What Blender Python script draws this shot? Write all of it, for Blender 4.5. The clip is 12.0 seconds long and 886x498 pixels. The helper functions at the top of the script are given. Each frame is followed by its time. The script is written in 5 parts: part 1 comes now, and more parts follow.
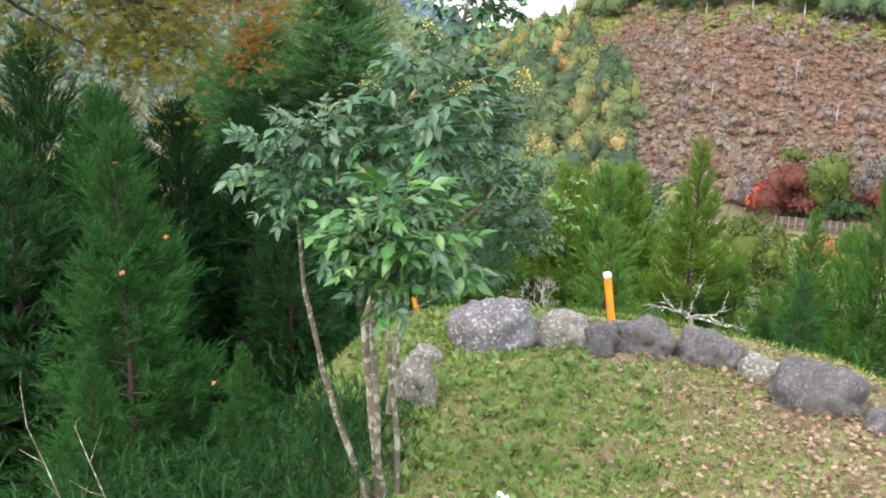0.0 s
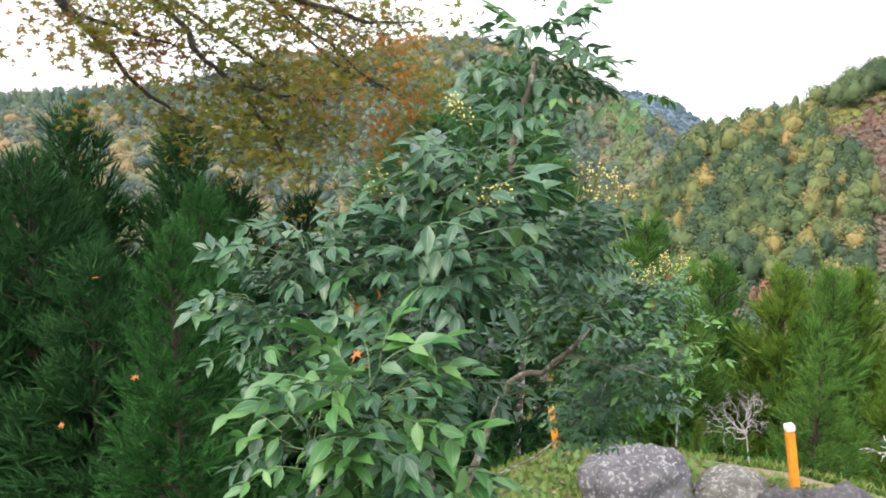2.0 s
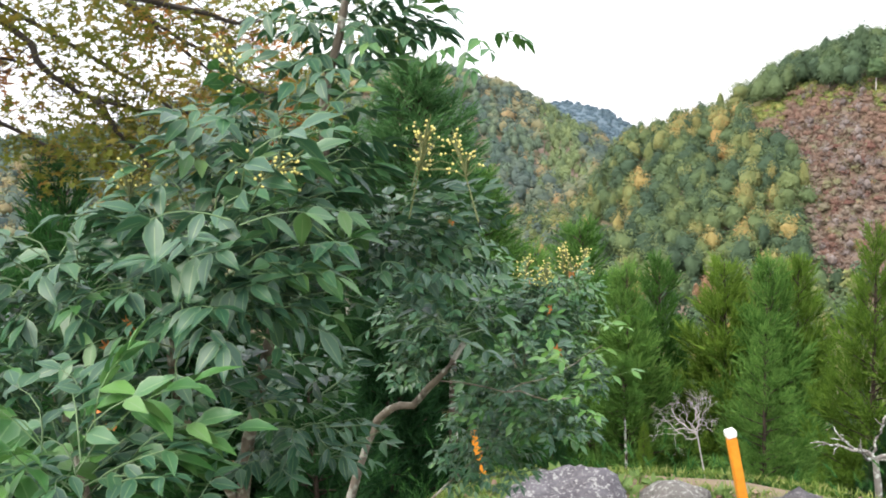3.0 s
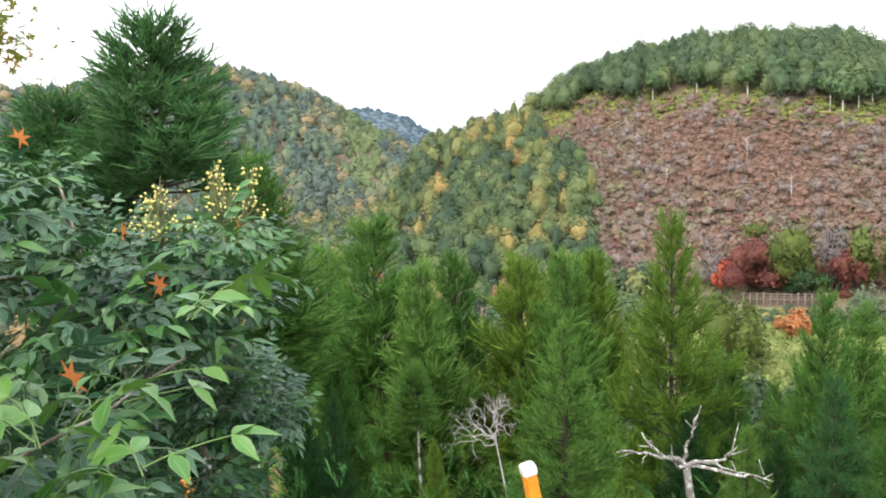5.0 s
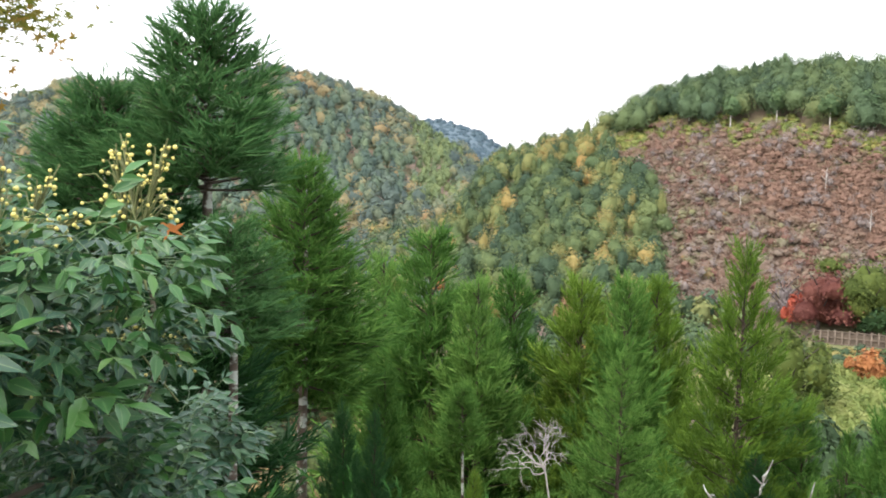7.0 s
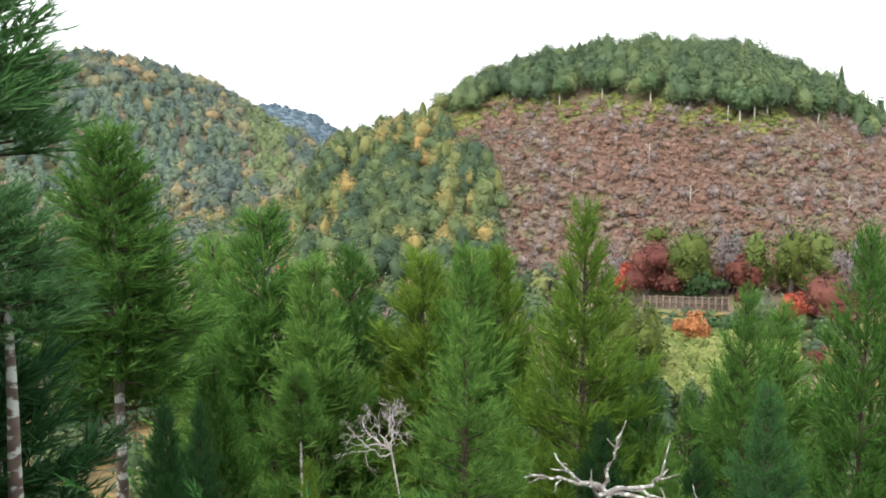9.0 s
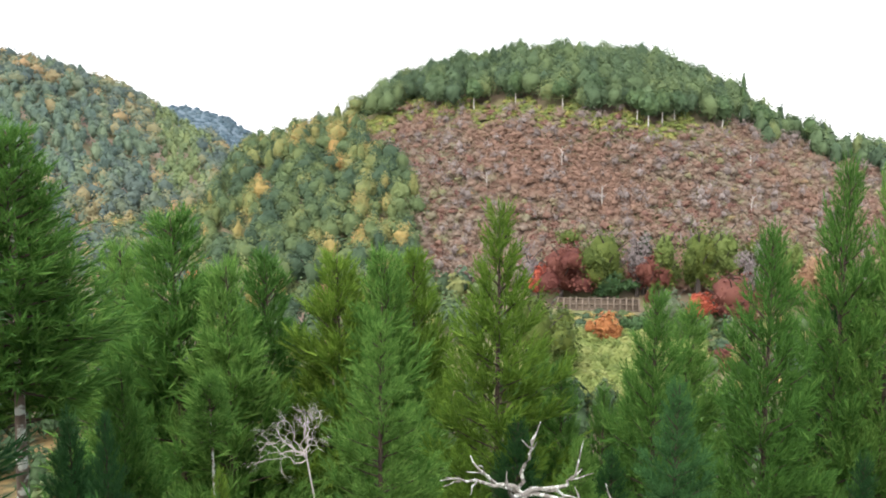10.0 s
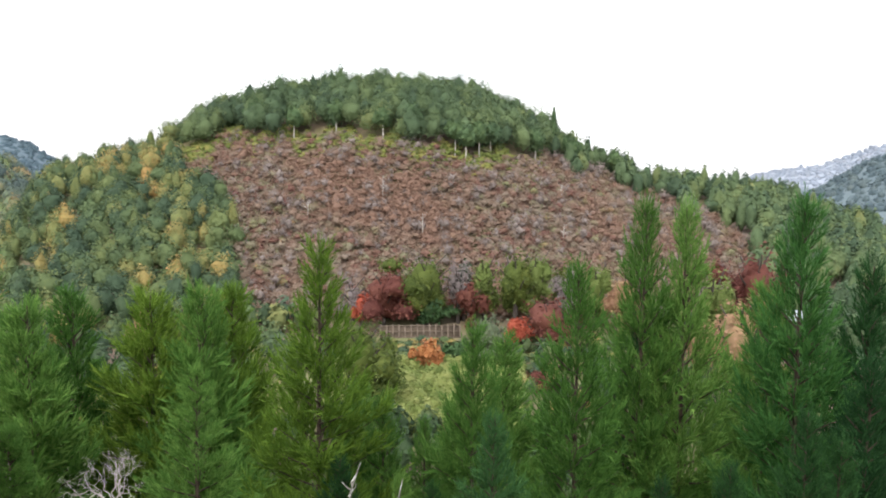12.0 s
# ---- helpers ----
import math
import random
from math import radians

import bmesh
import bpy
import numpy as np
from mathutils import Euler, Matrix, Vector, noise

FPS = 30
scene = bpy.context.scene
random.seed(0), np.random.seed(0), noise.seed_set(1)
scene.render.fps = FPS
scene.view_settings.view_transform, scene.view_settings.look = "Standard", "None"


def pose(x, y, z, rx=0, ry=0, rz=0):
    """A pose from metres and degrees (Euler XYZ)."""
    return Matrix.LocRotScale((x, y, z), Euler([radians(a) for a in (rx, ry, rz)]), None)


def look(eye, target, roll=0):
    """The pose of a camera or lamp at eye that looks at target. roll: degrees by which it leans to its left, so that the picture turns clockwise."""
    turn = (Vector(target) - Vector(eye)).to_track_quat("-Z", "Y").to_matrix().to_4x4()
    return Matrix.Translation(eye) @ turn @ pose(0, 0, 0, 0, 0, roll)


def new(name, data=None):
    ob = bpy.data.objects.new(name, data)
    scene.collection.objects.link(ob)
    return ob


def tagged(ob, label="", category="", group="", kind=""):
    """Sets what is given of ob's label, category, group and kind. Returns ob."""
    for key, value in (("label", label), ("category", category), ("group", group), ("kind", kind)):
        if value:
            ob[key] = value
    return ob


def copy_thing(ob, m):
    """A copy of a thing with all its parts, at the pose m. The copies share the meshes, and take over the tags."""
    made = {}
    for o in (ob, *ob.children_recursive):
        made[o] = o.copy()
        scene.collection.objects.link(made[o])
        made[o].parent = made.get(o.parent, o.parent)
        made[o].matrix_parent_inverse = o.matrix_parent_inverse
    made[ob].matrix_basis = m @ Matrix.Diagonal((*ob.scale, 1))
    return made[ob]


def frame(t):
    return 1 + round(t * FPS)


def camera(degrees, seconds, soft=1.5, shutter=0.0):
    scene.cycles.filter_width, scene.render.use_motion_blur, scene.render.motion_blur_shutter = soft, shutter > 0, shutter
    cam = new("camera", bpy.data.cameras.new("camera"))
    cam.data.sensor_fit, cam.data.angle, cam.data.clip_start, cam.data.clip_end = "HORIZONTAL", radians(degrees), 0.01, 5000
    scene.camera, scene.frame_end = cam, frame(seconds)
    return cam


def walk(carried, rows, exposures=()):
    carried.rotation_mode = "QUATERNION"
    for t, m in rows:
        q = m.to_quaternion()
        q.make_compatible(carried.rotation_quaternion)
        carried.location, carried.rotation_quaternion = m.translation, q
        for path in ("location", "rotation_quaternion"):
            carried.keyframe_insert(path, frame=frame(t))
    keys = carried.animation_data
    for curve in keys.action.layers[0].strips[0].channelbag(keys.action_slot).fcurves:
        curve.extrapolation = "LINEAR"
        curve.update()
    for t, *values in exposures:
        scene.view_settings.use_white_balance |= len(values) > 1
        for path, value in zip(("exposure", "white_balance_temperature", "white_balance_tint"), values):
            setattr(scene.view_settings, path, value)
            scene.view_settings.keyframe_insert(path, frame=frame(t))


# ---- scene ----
cam = camera(52.0, 12.0, soft=1.9)
PATH = [
    (0, (0.009, -0.018, 1.756), (-0.348, 1.882, 1.243), 1.84),
    (0.5, (-0.003, 0.085, 1.786), (-0.442, 1.990, 1.363), 0.47),
    (1, (0.112, 0.316, 1.827), (-0.483, 2.188, 1.450), 0.99),
    (1.5, (0.166, 0.725, 1.749), (-0.579, 2.547, 1.393), 0.78),
    (2, (0.203, 0.933, 1.724), (-0.618, 2.725, 1.390), 1.16),
    (2.5, (0.225, 1.151, 1.686), (-0.571, 2.957, 1.365), -0.47),
    (2.7, (0.228, 1.260, 1.660), (-0.519, 3.091, 1.359), -2.20),
    (4.3, (0.191, 2.442, 1.312), (-0.347, 4.343, 0.999), -0.81),
    (4.5, (0.187, 2.502, 1.301), (-0.255, 4.425, 0.976), -1.68),
    (5, (0.163, 2.645, 1.294), (-0.133, 4.600, 0.998), -2.23),
    (5.5, (0.172, 2.790, 1.277), (-0.173, 4.743, 1.020), -0.82),
    (6, (0.202, 2.863, 1.276), (-0.285, 4.785, 1.020), 0.47),
    (6.5, (0.191, 2.964, 1.259), (-0.285, 4.889, 0.999), -0.13),
    (7, (0.161, 3.081, 1.249), (-0.275, 5.015, 0.984), 0.77),
    (7.2, (0.155, 3.121, 1.245), (-0.266, 5.058, 0.982), 0.47),
    (8.8, (0.173, 3.651, 1.038), (0.055, 5.627, 0.752), -0.31),
    (9, (0.174, 3.664, 1.033), (0.081, 5.640, 0.733), -0.46),
    (9.5, (0.178, 3.695, 1.025), (0.174, 5.671, 0.722), -0.43),
    (10, (0.182, 3.694, 1.026), (0.274, 5.670, 0.733), -0.04),
    (10.5, (0.187, 3.700, 1.040), (0.416, 5.670, 0.776), 0.50),
    (11, (0.182, 3.678, 1.064), (0.546, 5.629, 0.817), 0.53),
    (11.5, (0.183, 3.679, 1.083), (0.640, 5.614, 0.862), 0.07),
    (12, (0.198, 3.636, 1.107), (0.676, 5.565, 0.878), 0.71),
]
EXPOSURES = [(0, 1.32), (0.4, 1.5), (1.0, 1.27), (1.5, 1.18), (2.5, 1.1), (4.5, 1.1), (5.2, 1.17), (6, 1.08), (7, 1.1), (9, 1.07), (10, 1.12), (11, 1.02), (11.5, 0.95), (12, 0.78)]
walk(cam, [(t, look(eye, target, roll)) for t, eye, target, roll in PATH],
     exposures=EXPOSURES)

# ---- sky, sun ----
world = bpy.data.worlds.new("overcast_sky")
scene.world = world
world.use_nodes = True
wn, wl = world.node_tree.nodes, world.node_tree.links
sky = wn.new("ShaderNodeTexSky")
sky.sky_type, sky.sun_disc = "NISHITA", False
sky.sun_elevation, sky.sun_rotation = radians(42), radians(200)
sky.dust_density = 3.0
clear = wn["Background"]
clear.inputs["Strength"].default_value = 0.06
cloud = wn.new("ShaderNodeBackground")
cloud.inputs["Color"].default_value = (0.97, 0.965, 1.0, 1)
cloud.inputs["Strength"].default_value = 0.9
both = wn.new("ShaderNodeAddShader")
wl.new(sky.outputs[0], clear.inputs["Color"])
wl.new(clear.outputs[0], both.inputs[0])
wl.new(cloud.outputs[0], both.inputs[1])
wl.new(both.outputs[0], wn["World Output"].inputs["Surface"])
sun = new("sun", bpy.data.lights.new("sun", "SUN"))
sun.data.energy, sun.data.angle, sun.data.color = 1.7, radians(45), (1.0, 0.95, 0.86)
sun.matrix_world = look((-6, -10, 14), (0, 0, 0))
scene.view_settings.exposure = 0.78

# ---- materials ----


def material(name, build):
    m = bpy.data.materials.new(name)
    m.use_nodes = True
    n, l = m.node_tree.nodes, m.node_tree.links
    build(n, l, n["Principled BSDF"])
    return m


def ramp(n, l, fac, stops):
    r = n.new("ShaderNodeValToRGB")
    while len(r.color_ramp.elements) < len(stops):
        r.color_ramp.elements.new(0.5)
    for e, (p, c) in zip(r.color_ramp.elements, stops):
        e.position, e.color = p, (*c, 1)
    l.new(fac, r.inputs[0])
    return r.outputs[0]


def noise_tex(n, l, scale, detail=4, rough=0.55, coord="Object"):
    c, t = n.new("ShaderNodeTexCoord"), n.new("ShaderNodeTexNoise")
    t.inputs["Scale"].default_value, t.inputs["Detail"].default_value = scale, detail
    t.inputs["Roughness"].default_value = rough
    l.new(c.outputs[coord], t.inputs["Vector"])
    return t.outputs["Fac"]


def blend(n, l, fac, a, b, mode="MIX"):
    x = n.new("ShaderNodeMix")
    x.data_type, x.blend_type = "RGBA", mode
    for s, v in ((x.inputs[0], fac), (x.inputs[6], a), (x.inputs[7], b)):
        if isinstance(v, (int, float)):
            s.default_value = v
        elif isinstance(v, tuple):
            s.default_value = (*v, 1)
        else:
            l.new(v, s)
    return x.outputs[2]


def relief(n, l, p, height, strength, distance):
    b = n.new("ShaderNodeBump")
    b.inputs["Strength"].default_value, b.inputs["Distance"].default_value = strength, distance
    l.new(height, b.inputs["Height"])
    l.new(b.outputs[0], p.inputs["Normal"])


def foliage(name, stops, rough=0.55, thin=0.3, patch=None, patch_scale=0.25, edge=(0.48, 0.62), tone=False, grain=0.0, gloss=0.2):
    """Leaves: colour by leaf, by tree and by drifting patches; light passes through them."""
    def build(n, l, p):
        g, o = n.new("ShaderNodeNewGeometry"), n.new("ShaderNodeObjectInfo")
        add = n.new("ShaderNodeMath")
        add.operation = "MULTIPLY_ADD"
        add.inputs[1].default_value = 0.14 if tone else 0.6
        l.new(g.outputs["Random Per Island"], add.inputs[0])
        half = n.new("ShaderNodeMath")
        half.operation = "MULTIPLY"
        half.inputs[1].default_value = 0.86 if tone else 0.4
        if tone:
            a = n.new("ShaderNodeAttribute")
            a.attribute_name = "tone"
            l.new(a.outputs["Fac"], half.inputs[0])
        else:
            l.new(o.outputs["Random"], half.inputs[0])
        l.new(half.outputs[0], add.inputs[2])
        colour = ramp(n, l, add.outputs[0], stops)
        if patch:
            s = n.new("ShaderNodeValToRGB")
            s.color_ramp.elements[0].position, s.color_ramp.elements[1].position = edge
            l.new(noise_tex(n, l, patch_scale, 3), s.inputs[0])
            colour = blend(n, l, s.outputs[0], colour, patch)
        if grain:
            fine = noise_tex(n, l, grain, 4, 0.7)
            colour = blend(n, l, 1.0, colour, ramp(n, l, fine, [(0.3, (0.5, 0.5, 0.5)), (0.5, (0.95, 0.95, 0.95)), (0.7, (1.5, 1.5, 1.5))]), "MULTIPLY")
            relief(n, l, p, fine, 1.0, 0.8 / grain)
        l.new(colour, p.inputs["Base Color"])
        p.inputs["Roughness"].default_value = rough
        p.inputs["Specular IOR Level"].default_value = gloss
        t, m = n.new("ShaderNodeBsdfTranslucent"), n.new("ShaderNodeMixShader")
        l.new(colour, t.inputs["Color"])
        m.inputs[0].default_value = thin
        l.new(p.outputs[0], m.inputs[1])
        l.new(t.outputs[0], m.inputs[2])
        l.new(m.outputs[0], n["Material Output"].inputs["Surface"])
    return material(name, build)


def bark(name, dark, light, scale=9.0, lichen=None):
    def build(n, l, p):
        f = noise_tex(n, l, scale, 6)
        c = ramp(n, l, f, [(0.3, dark), (0.7, light)])
        if lichen:
            s = n.new("ShaderNodeValToRGB")
            s.color_ramp.elements[0].position, s.color_ramp.elements[1].position = 0.52, 0.6
            l.new(noise_tex(n, l, scale * 2.2, 2), s.inputs[0])
            c = blend(n, l, s.outputs[0], c, lichen)
        l.new(c, p.inputs["Base Color"])
        p.inputs["Roughness"].default_value = 0.9
        relief(n, l, p, noise_tex(n, l, scale * 5, 4), 0.6, 0.01)
    return material(name, build)


def soil(name, stops, scale, second, second_scale, fine):
    def build(n, l, p):
        c = ramp(n, l, noise_tex(n, l, scale, 5), stops)
        s = n.new("ShaderNodeValToRGB")
        s.color_ramp.elements[0].position, s.color_ramp.elements[1].position = 0.45, 0.6
        l.new(noise_tex(n, l, second_scale, 4), s.inputs[0])
        l.new(blend(n, l, s.outputs[0], c, second), p.inputs["Base Color"])
        p.inputs["Roughness"].default_value = 0.95
        relief(n, l, p, noise_tex(n, l, fine, 6), 0.7, 0.02)
    return material(name, build)


def rock_stone(name, dark, light, spots):
    def build(n, l, p):
        c = ramp(n, l, noise_tex(n, l, 7, 9, 0.75), [(0.3, tuple(v * 0.6 for v in dark)), (0.45, dark), (0.7, light)])
        s = n.new("ShaderNodeValToRGB")
        s.color_ramp.elements[0].position, s.color_ramp.elements[1].position = 0.53, 0.6
        l.new(noise_tex(n, l, 48, 5, 0.7), s.inputs[0])
        c = blend(n, l, s.outputs[0], c, spots)
        s2 = n.new("ShaderNodeValToRGB")
        s2.color_ramp.elements[0].position, s2.color_ramp.elements[1].position = 0.6, 0.72
        l.new(noise_tex(n, l, 6.5, 4), s2.inputs[0])
        l.new(blend(n, l, s2.outputs[0], c, (0.09, 0.1, 0.05)), p.inputs["Base Color"])
        p.inputs["Roughness"].default_value = 0.9
        relief(n, l, p, noise_tex(n, l, 22, 9, 0.75), 1.0, 0.03)
    return material(name, build)


M_cedar = foliage("cedar_needles", [(0.0, (0.034, 0.094, 0.019)), (0.5, (0.085, 0.192, 0.037)), (1.0, (0.2, 0.335, 0.08))], 0.75, 0.3, gloss=0.1)
M_cedar_yellow = foliage("cedar_needles_yellowish", [(0.0, (0.0522, 0.106, 0.015)), (0.5, (0.116, 0.207, 0.027)), (1.0, (0.237, 0.34, 0.055))], 0.75, 0.28, gloss=0.12)
M_cedar_dark = foliage("cedar_needles_dark", [(0.0, (0.011, 0.04, 0.015)), (0.6, (0.027, 0.083, 0.024)), (1.0, (0.055, 0.14, 0.037))], 0.75, 0.2, gloss=0.12)
M_cedar_mid = foliage("cedar_needles_blue_green", [(0.0, (0.024, 0.075, 0.026)), (0.5, (0.055, 0.145, 0.045)), (1.0, (0.115, 0.23, 0.08))], 0.75, 0.26, gloss=0.12)
M_cedar_deep = foliage("cedar_needles_deep", [(0.0, (0.016, 0.06, 0.016)), (0.5, (0.037, 0.12, 0.028)), (1.0, (0.085, 0.2, 0.048))], 0.75, 0.26, gloss=0.12)
M_bark = bark("cedar_bark", (0.05, 0.035, 0.025), (0.16, 0.12, 0.09), 9, (0.42, 0.44, 0.38))
M_limb = bark("cedar_limb", (0.03, 0.02, 0.014), (0.075, 0.052, 0.036), 9)
M_stem = bark("shrub_bark", (0.065, 0.054, 0.038), (0.185, 0.155, 0.115), 14, (0.3, 0.3, 0.25))
M_dead = bark("dead_wood", (0.11, 0.1, 0.09), (0.28, 0.265, 0.24), 12, (0.46, 0.48, 0.44))
M_bare = bark("bleached_twig", (0.42, 0.38, 0.35), (0.66, 0.62, 0.58), 9)
M_maple_bark = bark("maple_bark", (0.025, 0.02, 0.018), (0.08, 0.065, 0.055), 9)
M_rock = rock_stone("lichen_rock", (0.12, 0.11, 0.125), (0.23, 0.22, 0.24), (0.4, 0.4, 0.385))
M_rock_flat = rock_stone("pale_rock", (0.15, 0.14, 0.125), (0.32, 0.3, 0.28), (0.42, 0.42, 0.38))
M_rock_dark = rock_stone("dark_rock", (0.09, 0.085, 0.09), (0.17, 0.16, 0.165), (0.2, 0.19, 0.195))
M_lawn = soil("lawn_soil", [(0.3, (0.10, 0.14, 0.04)), (0.7, (0.2, 0.2, 0.075))], 3, (0.2, 0.145, 0.095), 1.3, 30)
M_slope = soil("slope_soil", [(0.3, (0.03, 0.03, 0.015)), (0.7, (0.10, 0.085, 0.04))], 0.9, (0.05, 0.07, 0.02), 0.3, 8)
M_wood_floor = soil("woodland_floor", [(0.3, (0.15, 0.105, 0.08)), (0.7, (0.23, 0.165, 0.13))], 0.12, (0.12, 0.11, 0.05), 0.05, 2)
M_meadow = soil("meadow", [(0.3, (0.10, 0.12, 0.04)), (0.7, (0.2, 0.2, 0.09))], 0.3, (0.13, 0.10, 0.06), 0.1, 3)
# far slopes: distance haze is mixed into these soil colours
M_blue_haze_slope = soil("haze_blue_slope", [(0.3, (0.0735, 0.115, 0.144)), (0.7, (0.084, 0.126, 0.15))], 0.02, (0.078, 0.118, 0.144), 0.005, 0.2)
M_pale_haze_slope = soil("haze_pale_slope", [(0.3, (0.265, 0.305, 0.365)), (0.7, (0.29, 0.325, 0.375))], 0.02, (0.275, 0.315, 0.37), 0.005, 0.2)
M_dark_haze_slope = soil("haze_dark_slope", [(0.3, (0.09, 0.128, 0.145)), (0.7, (0.11, 0.148, 0.158))], 0.02, (0.10, 0.14, 0.155), 0.005, 0.2)
M_drygrass = soil("dry_grass_floor", [(0.3, (0.11, 0.075, 0.028)), (0.7, (0.28, 0.19, 0.07))], 0.9, (0.06, 0.06, 0.025), 0.4, 6)


# ---- building helpers ----
def mesh_from(name, verts, faces, mat, smooth=False):
    """A mesh from arrays; all faces have the same number of corners."""
    verts, faces = np.asarray(verts, np.float32), np.asarray(faces, np.int32)
    k = faces.shape[1]
    me = bpy.data.meshes.new(name)
    me.vertices.add(len(verts))
    me.vertices.foreach_set("co", verts.ravel())
    me.loops.add(faces.size)
    me.loops.foreach_set("vertex_index", faces.ravel())
    me.polygons.add(len(faces))
    me.polygons.foreach_set("loop_start", np.arange(0, faces.size, k, dtype=np.int32))
    me.update(calc_edges=True)
    if smooth:
        me.polygons.foreach_set("use_smooth", np.ones(len(faces), bool))
    for one in mat if isinstance(mat, (list, tuple)) else [mat]:
        me.materials.append(one)
    return me


def child(name, me, parent, label=""):
    ob = new(name, me)
    ob.parent = parent
    return tagged(ob, label)


def empty_thing(name, at, label, category, group=""):
    ob = new(name)
    ob.location = at
    return tagged(ob, label, category, group)


def frames_along(d, r):
    """Matrices whose third column is d, turned at random about it."""
    d = d / np.linalg.norm(d, axis=1, keepdims=True)
    a = r.normal(size=d.shape)
    u = np.cross(d, a)
    u /= np.linalg.norm(u, axis=1, keepdims=True) + 1e-9
    v = np.cross(d, u)
    return np.stack([u, v, d], -1)


def scatter(tv, tf, mats, pos, scale):
    """Many copies of a template joined: vertices and faces."""
    tv, tf = np.asarray(tv, float), np.asarray(tf)
    n = len(pos)
    v = np.einsum("nij,kj->nki", mats, tv) * np.asarray(scale).reshape(n, 1, -1) + np.asarray(pos)[:, None]
    f = tf[None] + (np.arange(n) * len(tv))[:, None, None]
    return v.reshape(-1, 3), f.reshape(-1, tf.shape[1])


def tube(points, radii, sides=7):
    """A tapered tube along points; vertices and quads."""
    pts, vs, fs = np.asarray(points, float), [], []
    ref = np.array([0.31, 0.2, 0.93])
    for i, (p, r) in enumerate(zip(pts, radii)):
        d = pts[min(i + 1, len(pts) - 1)] - pts[max(i - 1, 0)]
        d = d / (np.linalg.norm(d) + 1e-9)
        u = np.cross(d, ref if abs(d @ ref) < 0.95 else (1, 0, 0))
        u /= np.linalg.norm(u)
        w = np.cross(d, u)
        for k in range(sides):
            a = 2 * math.pi * k / sides
            vs.append(p + r * (math.cos(a) * u + math.sin(a) * w))
    for i in range(len(pts) - 1):
        for k in range(sides):
            a, b = i * sides + k, i * sides + (k + 1) % sides
            fs.append((a, b, b + sides, a + sides))
    return np.array(vs), np.array(fs)


def joined(parts):
    vs, fs, n = [], [], 0
    for v, f in parts:
        vs.append(v)
        fs.append(np.asarray(f) + n)
        n += len(v)
    return np.concatenate(vs), np.concatenate(fs)


def wander(a, b, n, amount, r):
    """A wavering line from a to b."""
    a, b = np.asarray(a, float), np.asarray(b, float)
    s = np.linspace(0, 1, n)[:, None]
    off = np.cumsum(r.normal(size=(n, 3)), 0) * amount
    off -= s * off[-1]
    off[0] = 0
    return a + (b - a) * s + off


# ---- ground ----
EYE = np.array([0.15, 3.4, 1.1])
CENTRE = np.array([0.0, 3.0])
EDGE_AZ = [-180, -135, -90, -60, -25, 0, 30, 60, 90, 135, 180]
EDGE_R = [14, 2.8, 1.15, 1.35, 2.7, 2.75, 2.6, 2.1, 2.3, 4.0, 14]
MAIN_AZ = [-18, -13.2, -9.6, -7.2, -3.7, -2, 3.3, 6.8, 10, 13, 15.3, 18, 22.5, 26.3, 30, 33, 36, 40, 50, 60]
MAIN_EL = [-13, -8, -2.6, -1.9, -1.0, 0.0, 2.0, 2.6, 2.8, 2.6, 2.1, 1.0, -0.9, -2.1, -2.5, -3.0, -4.2, -5.5, -7, -9]
LEFT_AZ = [-180, -90, -60, -45, -39, -36.8, -34.7, -31, -26, -23.5, -20, -16.6, -15, -12.5, -10, -7, -3]
LEFT_EL = [1, 0, -1.0, -0.8, 0.2, 1.0, 1.8, 1.6, 2.7, 3.3, 2.4, 1.1, 0.3, -1.2, -2.8, -4, -5]
BLUE_AZ = [-22, -15, -13, -10.5, -9.2, -7, -3]
BLUE_EL = [-1, 0.6, 0.4, -0.2, -1.1, -1.9, -3]
RIGHT_AZ = [26, 30, 32.6, 36.3, 39.7, 50, 80, 180]
RIGHT_EL = [-5, -3, -1.6, -0.9, 0.3, 2, 3, 2]
DARK_AZ = [30, 34, 36.3, 39.7, 50, 80]
DARK_EL = [-7, -3.6, -2.3, -0.2, 3.5, 4]
FLOOR_Z = -31.0


def ridge(az, r, azs, els, start, crest):
    """Height of a ridge whose crest stands at a distance and at an angle over the eye."""
    top = EYE[2] + crest * np.tan(np.radians(np.interp(az, azs, els, left=-20, right=-20)))
    top = np.maximum(top, FLOOR_Z - 90)
    s = np.clip((r - start) / (crest - start), 0, 1)
    up = FLOOR_Z + (top - FLOOR_Z) * (0.25 * s * s * (3 - 2 * s) + 0.75 * s ** 0.9)
    return np.where(r <= crest, up, top - (r - crest) * 0.45)


